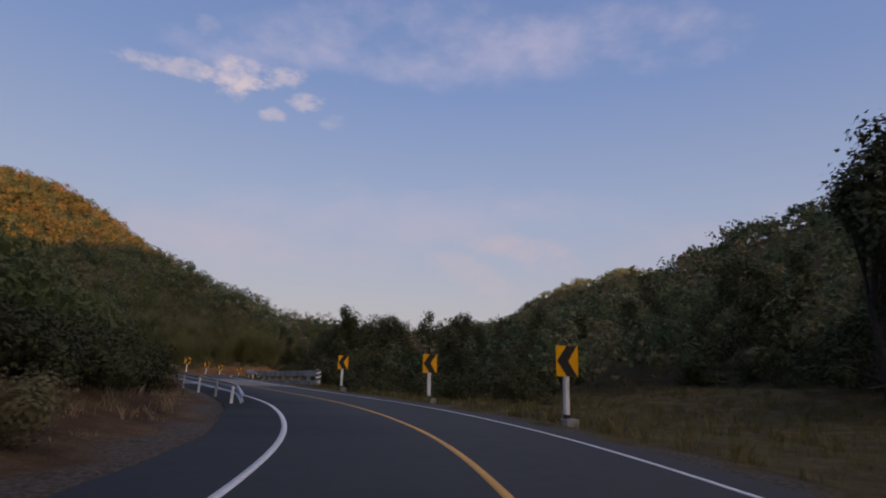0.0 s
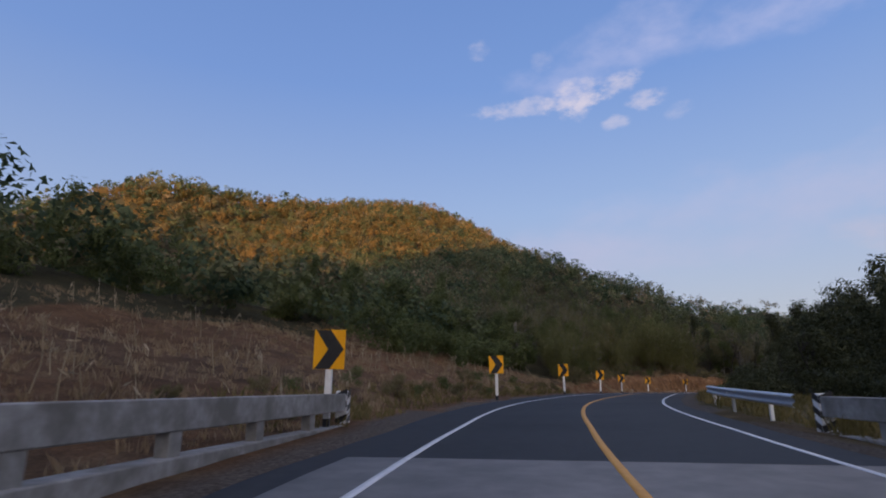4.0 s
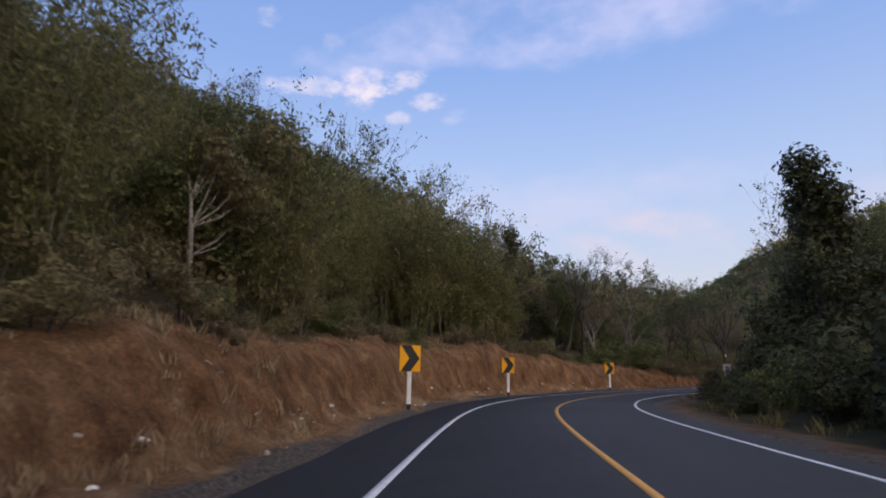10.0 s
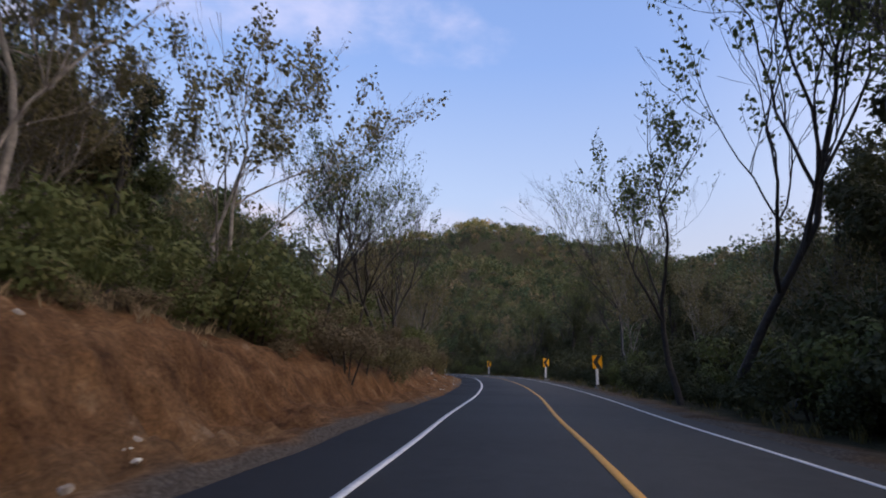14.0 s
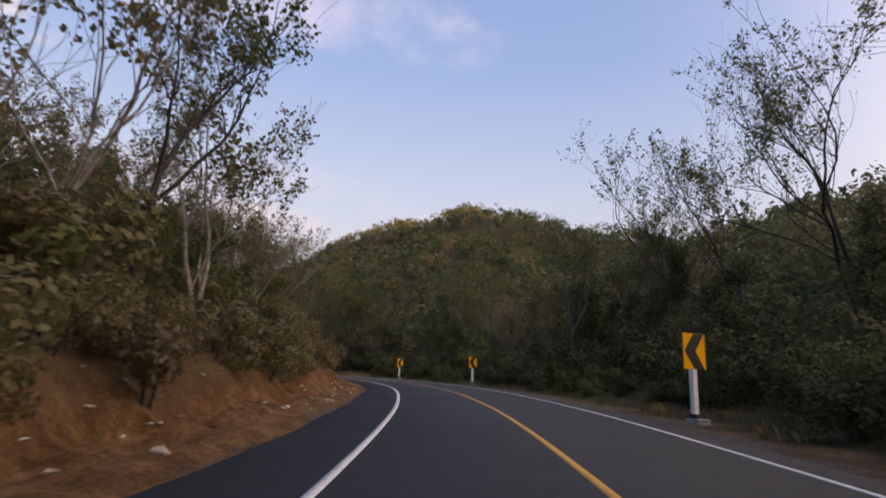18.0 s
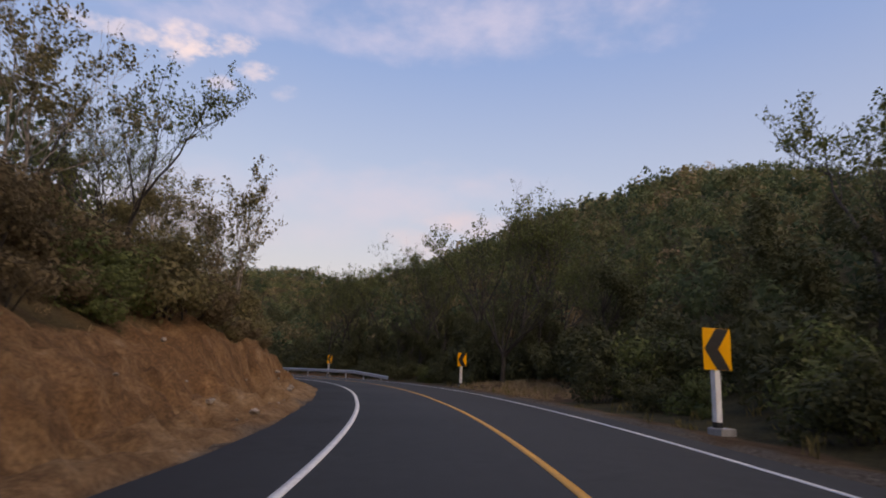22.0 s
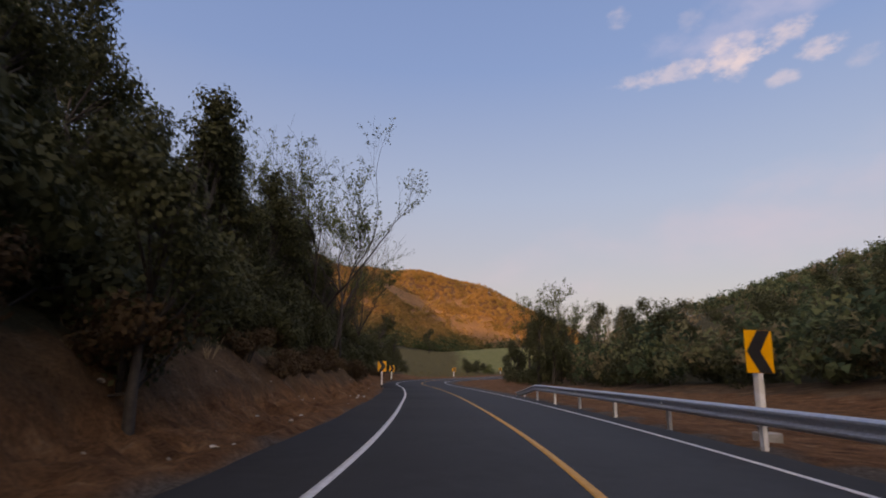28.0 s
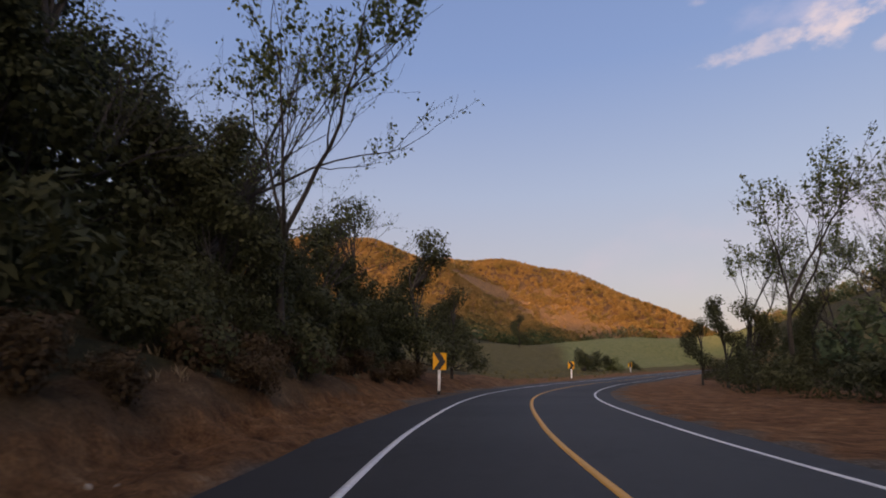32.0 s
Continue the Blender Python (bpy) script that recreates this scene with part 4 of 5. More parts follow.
def leafy_tree(seed, tall, wide, leaf, bark, label, lobes=26, per=260, low=0.14):
    """A full-crowned tree: lobes of leaves round the ends of its limbs."""
    rnd, rng = random.Random(seed), np.random.default_rng(seed)
    w = Wood()
    top = Vector((rnd.gauss(0, 0.3), rnd.gauss(0, 0.3), tall * 0.72))
    stem = [Vector((0, 0, -0.4)).lerp(top, k / 5) + Vector((rnd.gauss(0, 0.1), rnd.gauss(0, 0.1), 0)) * (k > 0) for k in range(6)]
    w.limb(stem, tall * 0.016 + 0.03, 0.05, 7)
    pts, out = [], []
    for k in range(lobes):
        h = low + (0.95 - low) * ((k * 0.618 + rnd.uniform(-0.02, 0.02)) % 1)
        a, r = k * 2.4 + rnd.uniform(-0.5, 0.5), wide * (1.05 - 0.8 * h) * rnd.uniform(0.4, 1.15)
        c = Vector((math.cos(a) * r, math.sin(a) * r, tall * h))
        s = stem[min(4, max(1, int(h * 5)))]
        mid = s.lerp(c, 0.5) + Vector((0, 0, -0.15 * r))
        w.limb([s, mid, c], 0.06, 0.02, 4)
        p, d = crown_points(np.array(c), wide * rnd.uniform(0.24, 0.42), 0.75, per, rng)
        pts.append(p)
        out.append(d + (0, 0, 0.3))
    return finish_plant("leafy_tree", w, np.concatenate(pts), 0.112, bark, leaf, label, "tree", rng, 1.6, 0.3, np.concatenate(out))


def shrub(seed, tall, wide, leaf, label, per=330, lobes=9, name="shrub", size=0.088):
    """A bush of several leafy lobes on thin stems, green to the ground."""
    rnd, rng = random.Random(seed), np.random.default_rng(seed)
    w, pts, out = Wood(), [], []
    for k in range(lobes):
        a, r = k * 2.4 + rnd.uniform(-0.6, 0.6), wide * rnd.uniform(0.15, 0.8)
        c = Vector((math.cos(a) * r, math.sin(a) * r, tall * rnd.uniform(0.2, 0.9)))
        w.limb([Vector((c.x * 0.2, c.y * 0.2, -0.3)), Vector((c.x * 0.6, c.y * 0.6, c.z * 0.6)), c], 0.035, 0.012, 4)
        p, d = crown_points(np.array(c), wide * rnd.uniform(0.28, 0.5), 0.85, per, rng)
        pts.append(p)
        out.append(d + (0, 0, 0.3))
    return finish_plant(name, w, np.concatenate(pts), size, M_BARK_DARK, leaf, label, "shrub", rng, 1.6, 0.3, np.concatenate(out))


def bamboo(seed, label):
    """A clump of tall arching culms with hanging leaves."""
    rnd, rng = random.Random(seed), np.random.default_rng(seed)
    e, pts = new("bamboo_clump"), []
    for k in range(16):
        w = Wood()
        a, lean, tall = rnd.uniform(0, 6.28), rnd.uniform(0.4, 3.6), rnd.uniform(6, 10.5)
        b = Vector((rnd.gauss(0, 0.5), rnd.gauss(0, 0.5), -0.3))
        line = [b + Vector((math.cos(a) * lean * (t / 6) ** 2.2, math.sin(a) * lean * (t / 6) ** 2.2, tall * (t / 6) * (1 - 0.03 * lean * t / 6))) for t in range(7)]
        w.limb(line, 0.045, 0.012, 4)
        culm = new("culm", mesh_from("culm", w.v, w.f, M_CULM, True))
        culm.parent = e
        for p in line[2:]:
            tufts = np.array(p) + rng.normal(0, 0.5, (6, 3)) - (0, 0, 0.2)
            pts.append((tufts[:, None] + rng.normal(0, 1, (6, 13, 3)) * (0.17, 0.17, 0.22)).reshape(-1, 3))
    v, f = spray_quads(np.concatenate(pts), 0.07, rng, 3.2, 1.0)
    crown = new("crown", quick_mesh("crown", v, f, 4, M_LEAF_OLIVE))
    crown.parent = e
    return tagged(e, label, "bamboo")


PLANTS = {
    "bare": [bare_tree(s, h, n, M_LEAF if s % 2 else M_LEAF_DRY, b, lab, st) for s, h, n, b, lab, st in (
        (11, 9.5, 2, M_BARK_DARK, "thin dry-season tree with few leaves", 1), (12, 8.5, 2, M_BARK, "pale-barked tree with sparse hanging leaves", 2),
        (13, 10.5, 1, M_BARK_DARK, "tall nearly leafless tree with a web of twigs", 1), (14, 8.0, 3, M_BARK, "slender many-stemmed tree, thinly leaved", 3),
        (15, 12.5, 2, M_BARK_DARK, "tall dark tree with a lacy, half-bare crown", 2), (18, 12.0, 1, M_BARK_DARK, "tall forked tree, bare but for a few leaves", 2))] + [spreading_tree(19, M_LEAF, M_BARK_DARK, "broad dark tree forking low into long half-bare limbs"),
             spreading_tree(20, M_LEAF, M_BARK_DARK, "tall slender tree with a wide web of bare limbs", 4.2, 0.46, 0.06)],
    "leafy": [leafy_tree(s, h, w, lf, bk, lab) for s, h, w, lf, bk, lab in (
        (21, 8.0, 2.9, M_LEAF, M_BARK, "green broad-leaved tree with lumpy crown"), (22, 9.5, 2.6, M_LEAF_SHADE, M_BARK_DARK, "tall green tree hung with creepers, leaves coloured dark as in shade"),
        (23, 7.0, 3.1, M_LEAF_DRY, M_BARK, "half-dry roadside tree in olive and brown"), (24, 8.5, 3.2, M_LEAF_SHADE, M_BARK_DARK, "dense tree at the wood's edge, leaves coloured dark as in shade"))],
    "shrub": [shrub(s, h, w, lf, lab) for s, h, w, lf, lab in (
        (31, 2.4, 1.7, M_LEAF_SHADE, "green bush at the edge of woodland, coloured dark as in shade"), (32, 2.0, 1.6, M_LEAF, "green bush beside the road verge"), (33, 2.6, 1.6, M_LEAF_DRY, "dry brownish bush above the bank"))],
    "brush": [shrub(s, h, w, lf, lab, 380, 6, "dry_bush", 0.065) for s, h, w, lf, lab in (
        (35, 1.3, 1.2, M_LEAF_BROWN, "withered brown undergrowth on the soil bank"), (36, 1.1, 1.3, M_LEAF_DRY, "half-dry low bush hanging over the bank"), (34, 1.2, 1.3, M_LEAF_BROWN_SHADE, "red-brown withered bush, its colour darkened for the shaded bank"))],
    "tangle": [shrub(s, h, w, lf, lab, 620, 11, "tall_bush", 0.06) for s, h, w, lf, lab in (
        (37, 2.7, 1.7, M_LEAF_BROWN, "tall tangle of withered brown undergrowth"), (38, 3.1, 1.6, M_LEAF_DRY, "tall olive-brown thicket above the soil bank"), (39, 2.2, 1.9, M_LEAF_BROWN, "dense brown scrub along the top of the bank"))],
    "bamboo": [bamboo(41, "clump of arching bamboo with yellowish leaves"), bamboo(42, "leaning bamboo clump with dry pale culms")],
}
USED = set()


def plant(kind, which, x, y, scale, turn, sink=0.1, lean=(0, 0)):
    proto = PLANTS[kind][which % len(PLANTS[kind])]
    z = float(height([x], [y])[0][0]) - sink
    m = pose(x, y, z, lean[0], lean[1], turn)
    if proto not in USED:
        USED.add(proto)
        proto.matrix_world = m
        proto.scale = (scale,) * 3
        return proto
    ob = copy_thing(proto, m)
    ob.scale = (scale,) * 3
    return ob


# kind, from tau, to tau, nearest and farthest d, how many, scale from and to
ZONES = [("shrub", -0.5, 3.2, -9, -15, 24, 0.8, 1.4), ("shrub", 1.2, 3.4, -6.8, -9, 14, 0.5, 0.8), ("leafy", -0.5, 3.4, -14, -26, 14, 0.5, 0.8), ("shrub", 3.4, 4.4, -11, -24, 10, 0.8, 1.4), ("leafy", 4.2, 7.4, -36, -50, 20, 0.6, 0.9),
         ("shrub", 4.2, 7.6, -27, -34, 26, 0.8, 1.4), ("shrub", 4.9, 8.2, -6.4, -9.5, 24, 0.2, 0.4), ("leafy", 7.2, 9.0, -19, -32, 16, 0.6, 0.85), ("shrub", 7.6, 9.2, -13, -17, 14, 0.8, 1.2),
         ("leafy", 9.0, 10.8, -11, -28, 16, 0.65, 0.95), ("leafy", 10.8, 12.4, -11, -28, 14, 0.8, 1.15), ("leafy", 12.4, 14.0, -11.5, -28, 18, 0.85, 1.1), ("leafy", 14.0, 15, -11, -26, 8, 0.75, 1.0), ("bamboo", 9.0, 10.6, -9.4, -15, 9, 0.55, 0.75), ("bamboo", 10.6, 12.2, -9.4, -16, 16, 0.65, 0.9), ("bamboo", 12.2, 13.6, -9.6, -15, 12, 0.85, 1.15), ("shrub", 9.0, 14.6, -8.6, -11, 24, 0.4, 0.8), ("bare", 10.8, 15.4, -9.5, -20, 12, 0.75, 1.2), ("bare", 9.4, 12.4, -12, -24, 24, 0.7, 1.0),
         ("shrub", 14.6, 20.5, -8.8, -12, 40, 0.7, 1.3), ("tangle", 15.2, 21.8, -8.3, -11.5, 56, 0.6, 1.05), ("tangle", 21.8, 26.6, -9.2, -12, 30, 0.7, 1.2), ("bare", 14.6, 20.5, -9, -17, 26, 0.6, 0.95), ("leafy", 15, 17.4, -13, -26, 10, 0.6, 0.95), ("leafy", 17.4, 20.5, -13, -26, 14, 0.45, 0.68)]
ZONES += [("shrub", 20.5, 24.3, -8.6, -12, 26, 0.6, 1.0), ("shrub", 24.3, 27, -8.6, -12, 20, 0.4, 0.7), ("bare", 20.5, 21.6, -10, -16, 6, 0.6, 0.95), ("bare", 21.6, 22.6, -11, -16, 4, 0.4, 0.6), ("bare", 22.6, 24, -11.5, -17, 4, 0.4, 0.6), ("bare", 23.8, 26.5, -13, -18, 6, 0.45, 0.7), ("leafy", 20.5, 23.8, -11.5, -24, 18, 0.48, 0.78), ("leafy", 23.8, 27, -13.5, -24, 16, 0.32, 0.5),
          ("leafy", 26.8, 29.3, -11, -26, 28, 0.55, 0.85), ("leafy", 29.3, 30.4, -10.5, -24, 17, 0.72, 1.0), ("leafy", 30.4, 31.6, -10.5, -24, 17, 0.6, 0.85), ("leafy", 31.6, 32.2, -9.5, -24, 9, 0.72, 1.02), ("leafy", 32.2, 33.2, -12.5, -24, 16, 0.7, 0.95), ("leafy", 33.2, 33.8, -9.5, -24, 8, 0.7, 1.0), ("shrub", 26.8, 35, -8.6, -11, 60, 0.8, 1.5), ("bare", 27, 30, -11, -16, 7, 0.6, 0.8), ("bare", 30, 34, -11, -15, 12, 0.75, 1.0), ("leafy", 32.9, 34.4, -9.5, -17, 11, 0.6, 0.85), ("leafy", 34.0, 36.2, -16, -40, 14, 0.6, 0.85)]
ZONES += [("shrub", 0, 2.6, 28, 34, 22, 0.8, 1.5), ("leafy", -0.5, 2.8, 32, 52, 24, 0.8, 1.15), ("shrub", 2.6, 5.6, 11, 16, 24, 0.8, 1.3), ("leafy", 2.9, 6.6, 17, 36, 28, 0.6, 0.9), ("leafy", 6.6, 10.5, 15, 32, 34, 0.85, 1.15),
          ("shrub", 5.6, 8.8, 13, 18, 22, 0.8, 1.3), ("shrub", 8.6, 14.2, 8.6, 12, 44, 0.8, 1.5), ("leafy", 8.6, 12.0, 12, 30, 24, 0.55, 0.85), ("leafy", 12.0, 14.2, 11.5, 30, 22, 0.95, 1.25), ("shrub", 14.2, 24.6, 8.4, 12, 84, 0.8, 1.5),
          ("leafy", 14.2, 16.7, 11.5, 30, 20, 0.95, 1.25), ("leafy", 16.7, 18.5, 11.5, 30, 16, 0.7, 0.92), ("leafy", 18.5, 24.4, 12, 32, 36, 0.6, 0.9), ("bare", 15.5, 17, 10, 18, 3, 0.8, 1.0), ("shrub", 23.6, 28.6, 9, 20, 84, 0.8, 1.5), ("leafy", 24.6, 28.6, 22, 40, 22, 0.38, 0.58), ("leafy", 24.6, 26.9, 12, 20, 26, 0.42, 0.62), ("leafy", 24.8, 27.2, 9.5, 12.5, 20, 0.45, 0.7), ("shrub", 24.8, 26.4, 6, 8, 16, 0.45, 0.75), ("leafy", 26.9, 28.2, 13, 20, 10, 0.32, 0.48)]
ZONES += [("shrub", 27.6, 33.2, 19, 23, 30, 0.8, 1.5), ("leafy", 27.8, 33.0, 22, 38, 30, 0.7, 1.0), ("leafy", 33.2, 38, 16, 32, 22, 0.55, 0.85), ("shrub", 33.2, 38, 12, 18, 20, 0.8, 1.3), ("bare", 33.5, 37, 14, 24, 7, 0.9, 1.3)]
ZONES += [("shrub", -0.6, 2.6, -6.6, -9.5, 34, 0.4, 0.75), ("brush", -0.6, 2.8, -6.0, -9, 10, 0.5, 0.8), ("brush", 15.6, 21.5, -6.8, -8.6, 46, 0.7, 1.3), ("brush", 21.5, 26.5, -7.8, -9.5, 34, 0.7, 1.4), ("brush", 26.8, 34.5, -6.9, -9, 50, 0.6, 1.1), ("brush", 9, 15, -7.9, -9.2, 24, 0.4, 0.8),
          ("shrub", 9.3, 25.6, 6.2, 8.4, 110, 0.45, 0.8), ("shrub", 7.6, 9.4, 7.5, 10, 12, 0.6, 0.9), ("shrub", 26.0, 28.5, 7.2, 9, 22, 0.5, 0.85), ("shrub", 6.9, 9.0, -15, -19, 18, 0.9, 1.3)]
# past these distances from the road the plants join one mass
JOINED = {"brush": 99.0, "tangle": 99.0, "shrub": 9.2, "leafy": 14.5, "bare": 99.0, "bamboo": 99.0}
MASS = {(k, s): [] for k in ("leafy", "shrub") for s in ("near bank", "far bank")}


# open spots round the trees that stand free: x, y, reach; and how far each kind keeps off
CLEARINGS = [(81.8, 183.2, 4.0), (79.4, 179.0, 3.2), (104.3, 172.5, 4.0), (95.3, 191.4, 3.5)]
CLEAR = {"tangle": 0.8, "bare": 1.6, "leafy": 2.2, "shrub": 0.6}


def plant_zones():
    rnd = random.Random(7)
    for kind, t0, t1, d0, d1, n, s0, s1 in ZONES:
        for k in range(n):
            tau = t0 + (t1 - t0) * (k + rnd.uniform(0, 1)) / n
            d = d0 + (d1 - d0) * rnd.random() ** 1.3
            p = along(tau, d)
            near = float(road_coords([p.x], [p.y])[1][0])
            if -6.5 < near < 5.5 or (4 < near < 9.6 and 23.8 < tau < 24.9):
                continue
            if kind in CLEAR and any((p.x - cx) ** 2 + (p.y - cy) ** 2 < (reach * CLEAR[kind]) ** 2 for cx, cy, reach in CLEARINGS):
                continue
            # lighter leaves on the brighter bank, shade-coloured ones mostly on the other
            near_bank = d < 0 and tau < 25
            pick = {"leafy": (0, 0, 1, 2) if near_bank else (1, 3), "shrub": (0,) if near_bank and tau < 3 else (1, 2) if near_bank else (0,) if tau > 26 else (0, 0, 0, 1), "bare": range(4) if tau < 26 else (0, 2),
                    # past tau 26 the bank lies in shade: brush takes its darkened colour
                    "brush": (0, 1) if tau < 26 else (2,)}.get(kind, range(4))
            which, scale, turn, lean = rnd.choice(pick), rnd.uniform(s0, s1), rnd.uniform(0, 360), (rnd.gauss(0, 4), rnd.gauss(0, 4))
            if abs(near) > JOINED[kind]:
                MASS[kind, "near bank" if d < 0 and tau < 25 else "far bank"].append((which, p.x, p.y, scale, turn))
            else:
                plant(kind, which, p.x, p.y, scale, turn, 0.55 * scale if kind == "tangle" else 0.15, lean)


def mesh_arrays(me):
    v = np.empty(len(me.vertices) * 3, np.float32)
    me.vertices.foreach_get("co", v)
    f = np.empty(len(me.loops), np.int32)
    me.loops.foreach_get("vertex_index", f)
    return v.reshape(-1, 3), f.reshape(-1, 4)


def build_mass(kind, side, leaf, label):
    """Plants too deep in the thicket to tell apart, in one mesh."""
    vs, fs, at = [], [], 0
    for which, x, y, scale, turn in MASS[kind, side]:
        proto = PLANTS[kind][which % len(PLANTS[kind])]
        crown = [c for c in proto.children if c.name.startswith("crown")][0]
        v, f = mesh_arrays(crown.data)
        v = v.reshape(-1, 4, 3)[::3, :3]
        mid = v.mean(1, keepdims=True)
        v = (mid + (v - mid) * 1.95).reshape(-1, 3) * scale
        c, s = math.cos(radians(turn)), math.sin(radians(turn))
        z = float(height([x], [y])[0][0]) - 0.15
        vs.append(np.stack([v[:, 0] * c - v[:, 1] * s + x, v[:, 0] * s + v[:, 1] * c + y, v[:, 2] + z], 1))
        fs.append(np.arange(len(v)).reshape(-1, 3) + at)
        at += len(v)
    ob = new("thicket", quick_mesh("thicket", np.concatenate(vs), np.concatenate(fs), 3, leaf))
    return tagged(ob, label, "thicket", kind="stuff")


plant_zones()
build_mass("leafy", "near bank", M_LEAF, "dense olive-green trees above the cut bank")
build_mass("leafy", "far bank", M_LEAF_SHADE, "dense trees behind the wood's edge, shade put into their leaf colour")
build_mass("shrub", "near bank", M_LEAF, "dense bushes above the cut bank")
build_mass("shrub", "far bank", M_LEAF_SHADE, "dense bushes behind the verge, shade put into their leaf colour")
# single trees that stand out against the sky: kind, place, height, turn
TALL = {}
for _kind, _set in PLANTS.items():
    for _i, _e in enumerate(_set):
        TALL[_kind, _i] = max(v.co.z for c in _e.children for v in c.data.vertices)
SINGLES = [(0, 57.5, 146.8, 13.5, 70), (4, 69.3, 157.2, 20.0, 140), (0, 72.2, 160.0, 12.5, 230), (0, 66.4, 153.4, 17.0, 20), (0, 64.9, 149.6, 15.0, 90), (1, 58.1, 170.6, 12.0, 10), (4, 70.1, 175.0, 13.0, 80), (2, 74.8, 177.5, 13.5, 30),
           (7, 104.6, 172.4, 24.0, 60), (1, 94.0, 168.6, 11.5, 10), (4, 98.4, 169.0, 13.0, 150), (6, 82.2, 183.6, 14.5, 110), (3, 87.5, 190.5, 8.0, 15), (3, 91.2, 189.3, 9.5, 100), (0, 95.3, 191.4, 11.5, 40), (1, 97.5, 192.5, 10.0, 75),
           (4, 131.2, 181.0, 18.0, 0), (0, 134.0, 186.0, 13.0, 120), (0, 125.8, 193.2, 12.8, 60), (0, 153.5, 220.5, 13.5, 80), (4, 129.2, 175.6, 20.0, 45), (0, 138.5, 199.8, 10.5, 100), (4, 131.8, 190.2, 15.0, 260), (0, 145.7, 213.6, 10.0, 30), (0, 129.9, 233.8, 8.5, 0), (3, 133.8, 238.3, 8.0, 50), (1, 126.5, 229.9, 8.5, 90), (2, 123.4, 222.0, 10.5, 200), (2, 118.6, 218.5, 10.0, 120), (2, 114.8, 215.5, 10.5, 20), (3, -3.0, 149.0, 5.5, 10), (1, -7.0, 145.0, 7.0, 90), (0, 18.8, 47.5, 5.3, 15), (2, 99.0, 352.0, 9.0, 10), (3, 139.5, 202.8, 8.0, 60), (3, 124.4, 221.2, 7.5, 110), (2, 121.4, 219.6, 8.0, 220)]
SINGLES += [(0, 157.8, 280.8, 12.0, 30), (4, 159.2, 277.2, 13.0, 120), (0, 160.6, 272.8, 13.0, 200), (4, 161.5, 267.6, 13.5, 260), (0, 162.0, 263.6, 13.5, 10), (4, 161.4, 259.0, 13.8, 70), (0, 161.1, 255.2, 15.5, 150), (0, 160.8, 252.0, 15.2, 310),
            (4, 159.5, 248.8, 16.2, 190), (0, 158.8, 246.0, 15.2, 50), (0, 158.1, 243.6, 16.0, 95), (0, 159.4, 279.0, 14.0, 340), (4, 132.0, 255.6, 14.0, 20), (1, 133.5, 257.5, 9.5, 80), (0, 136.3, 256.4, 6.2, 20), (1, 138.3, 273.5, 6.5, 10),
            (7, 116.2, 324.0, 14.0, 30), (5, 114.2, 326.2, 13.0, 30), (0, 118.4, 319.4, 14.5, 160), (4, 120.0, 311.4, 13.5, 60), (4, 118.9, 315.8, 15.0, 210), (0, 111.4, 331.0, 10.5, 80), (0, 105.0, 346.4, 15.0, 30), (2, 102.4, 343.6, 14.5, 20), (4, 100.7, 341.5, 14.0, 120), (0, 119.7, 377.1, 17.5, 40), (0, 124.5, 380.5, 12.5, 160), (1, 132.2, 372.0, 11.0, 20), (0, 156.6, 239.1, 9.5, 30), (4, 158.1, 236.9, 9.0, 130), (0, 162.0, 235.9, 8.0, 250), (6, 152.6, 240.6, 10.5, 200), (0, 116.5, 380.0, 13.0, 70)]
for which, x, y, tall, turn in SINGLES:
    plant("bare", which, x, y, tall / TALL["bare", which], turn)
for which, x, y, scale, turn in ((1, 101.1, 332.4, 1.45, 20), (3, 98.6, 337.2, 1.2, 80), (1, 97.9, 341.5, 1.15, 150), (3, 97.4, 345.1, 1.15, 230), (1, 97.3, 348.6, 1.1, 300), (1, 104.7, 331.9, 1.5, 60), (3, 106.8, 326.8, 1.2, 10), (1, 136.0, 276.2, 0.98, 20), (3, 135.5, 280.5, 0.95, 70), (1, 135.6, 285.0, 0.75, 140), (3, 134.8, 290.1, 0.6, 200), (1, 125.2, 357.2, 1.08, 30), (1, 127.8, 354.6, 0.95, 100), (1, 128.6, 389.0, 1.5, 10), (1, 134.0, 385.0, 1.3, 80), (3, 141.0, 380.0, 1.2, 200), (3, 143.5, 371.0, 1.25, 90), (3, 111.8, 391.0, 0.75, 40), (1, 114.6, 383.5, 0.8, 120), (3, 117.0, 377.0, 0.75, 210), (3, 97.2, 369.5, 0.85, 60), (3, 98.6, 362.8, 1.15, 10), (3, 96.0, 358.5, 1.25, 100), (3, 94.6, 374.0, 0.75, 190), (1, 29.5, 10.5, 1.45, 0), (1, 34.5, 13.0, 1.2, 60), (1, 30.6, 12.4, 1.15, 140), (3, 45.0, 500.0, 1.25, 40), (1, 101.8, 338.6, 1.3, 70), (3, 98.8, 342.8, 1.3, 160), (1, 44.3, 167.2, 0.95, 30), (2, 47.0, 169.4, 1.0, 80), (1, 49.6, 171.0, 0.82, 150), (2, 53.4, 173.2, 0.85, 210), (1, 41.2, 165.9, 1.15, 260), (1, 113.4, 320.2, 0.98, 70), (1, 114.6, 316.8, 1.0, 190)):
    plant("leafy", which, x, y, scale, turn)
for which, x, y, scale, turn in ((0, 86.6, 434.0, 1.7, 50), (0, 87.6, 440.5, 1.6, 100), (1, 88.6, 446.5, 1.3, 20), (0, 89.0, 463.0, 0.9, 10)):
    plant("shrub", which, x, y, scale, turn)

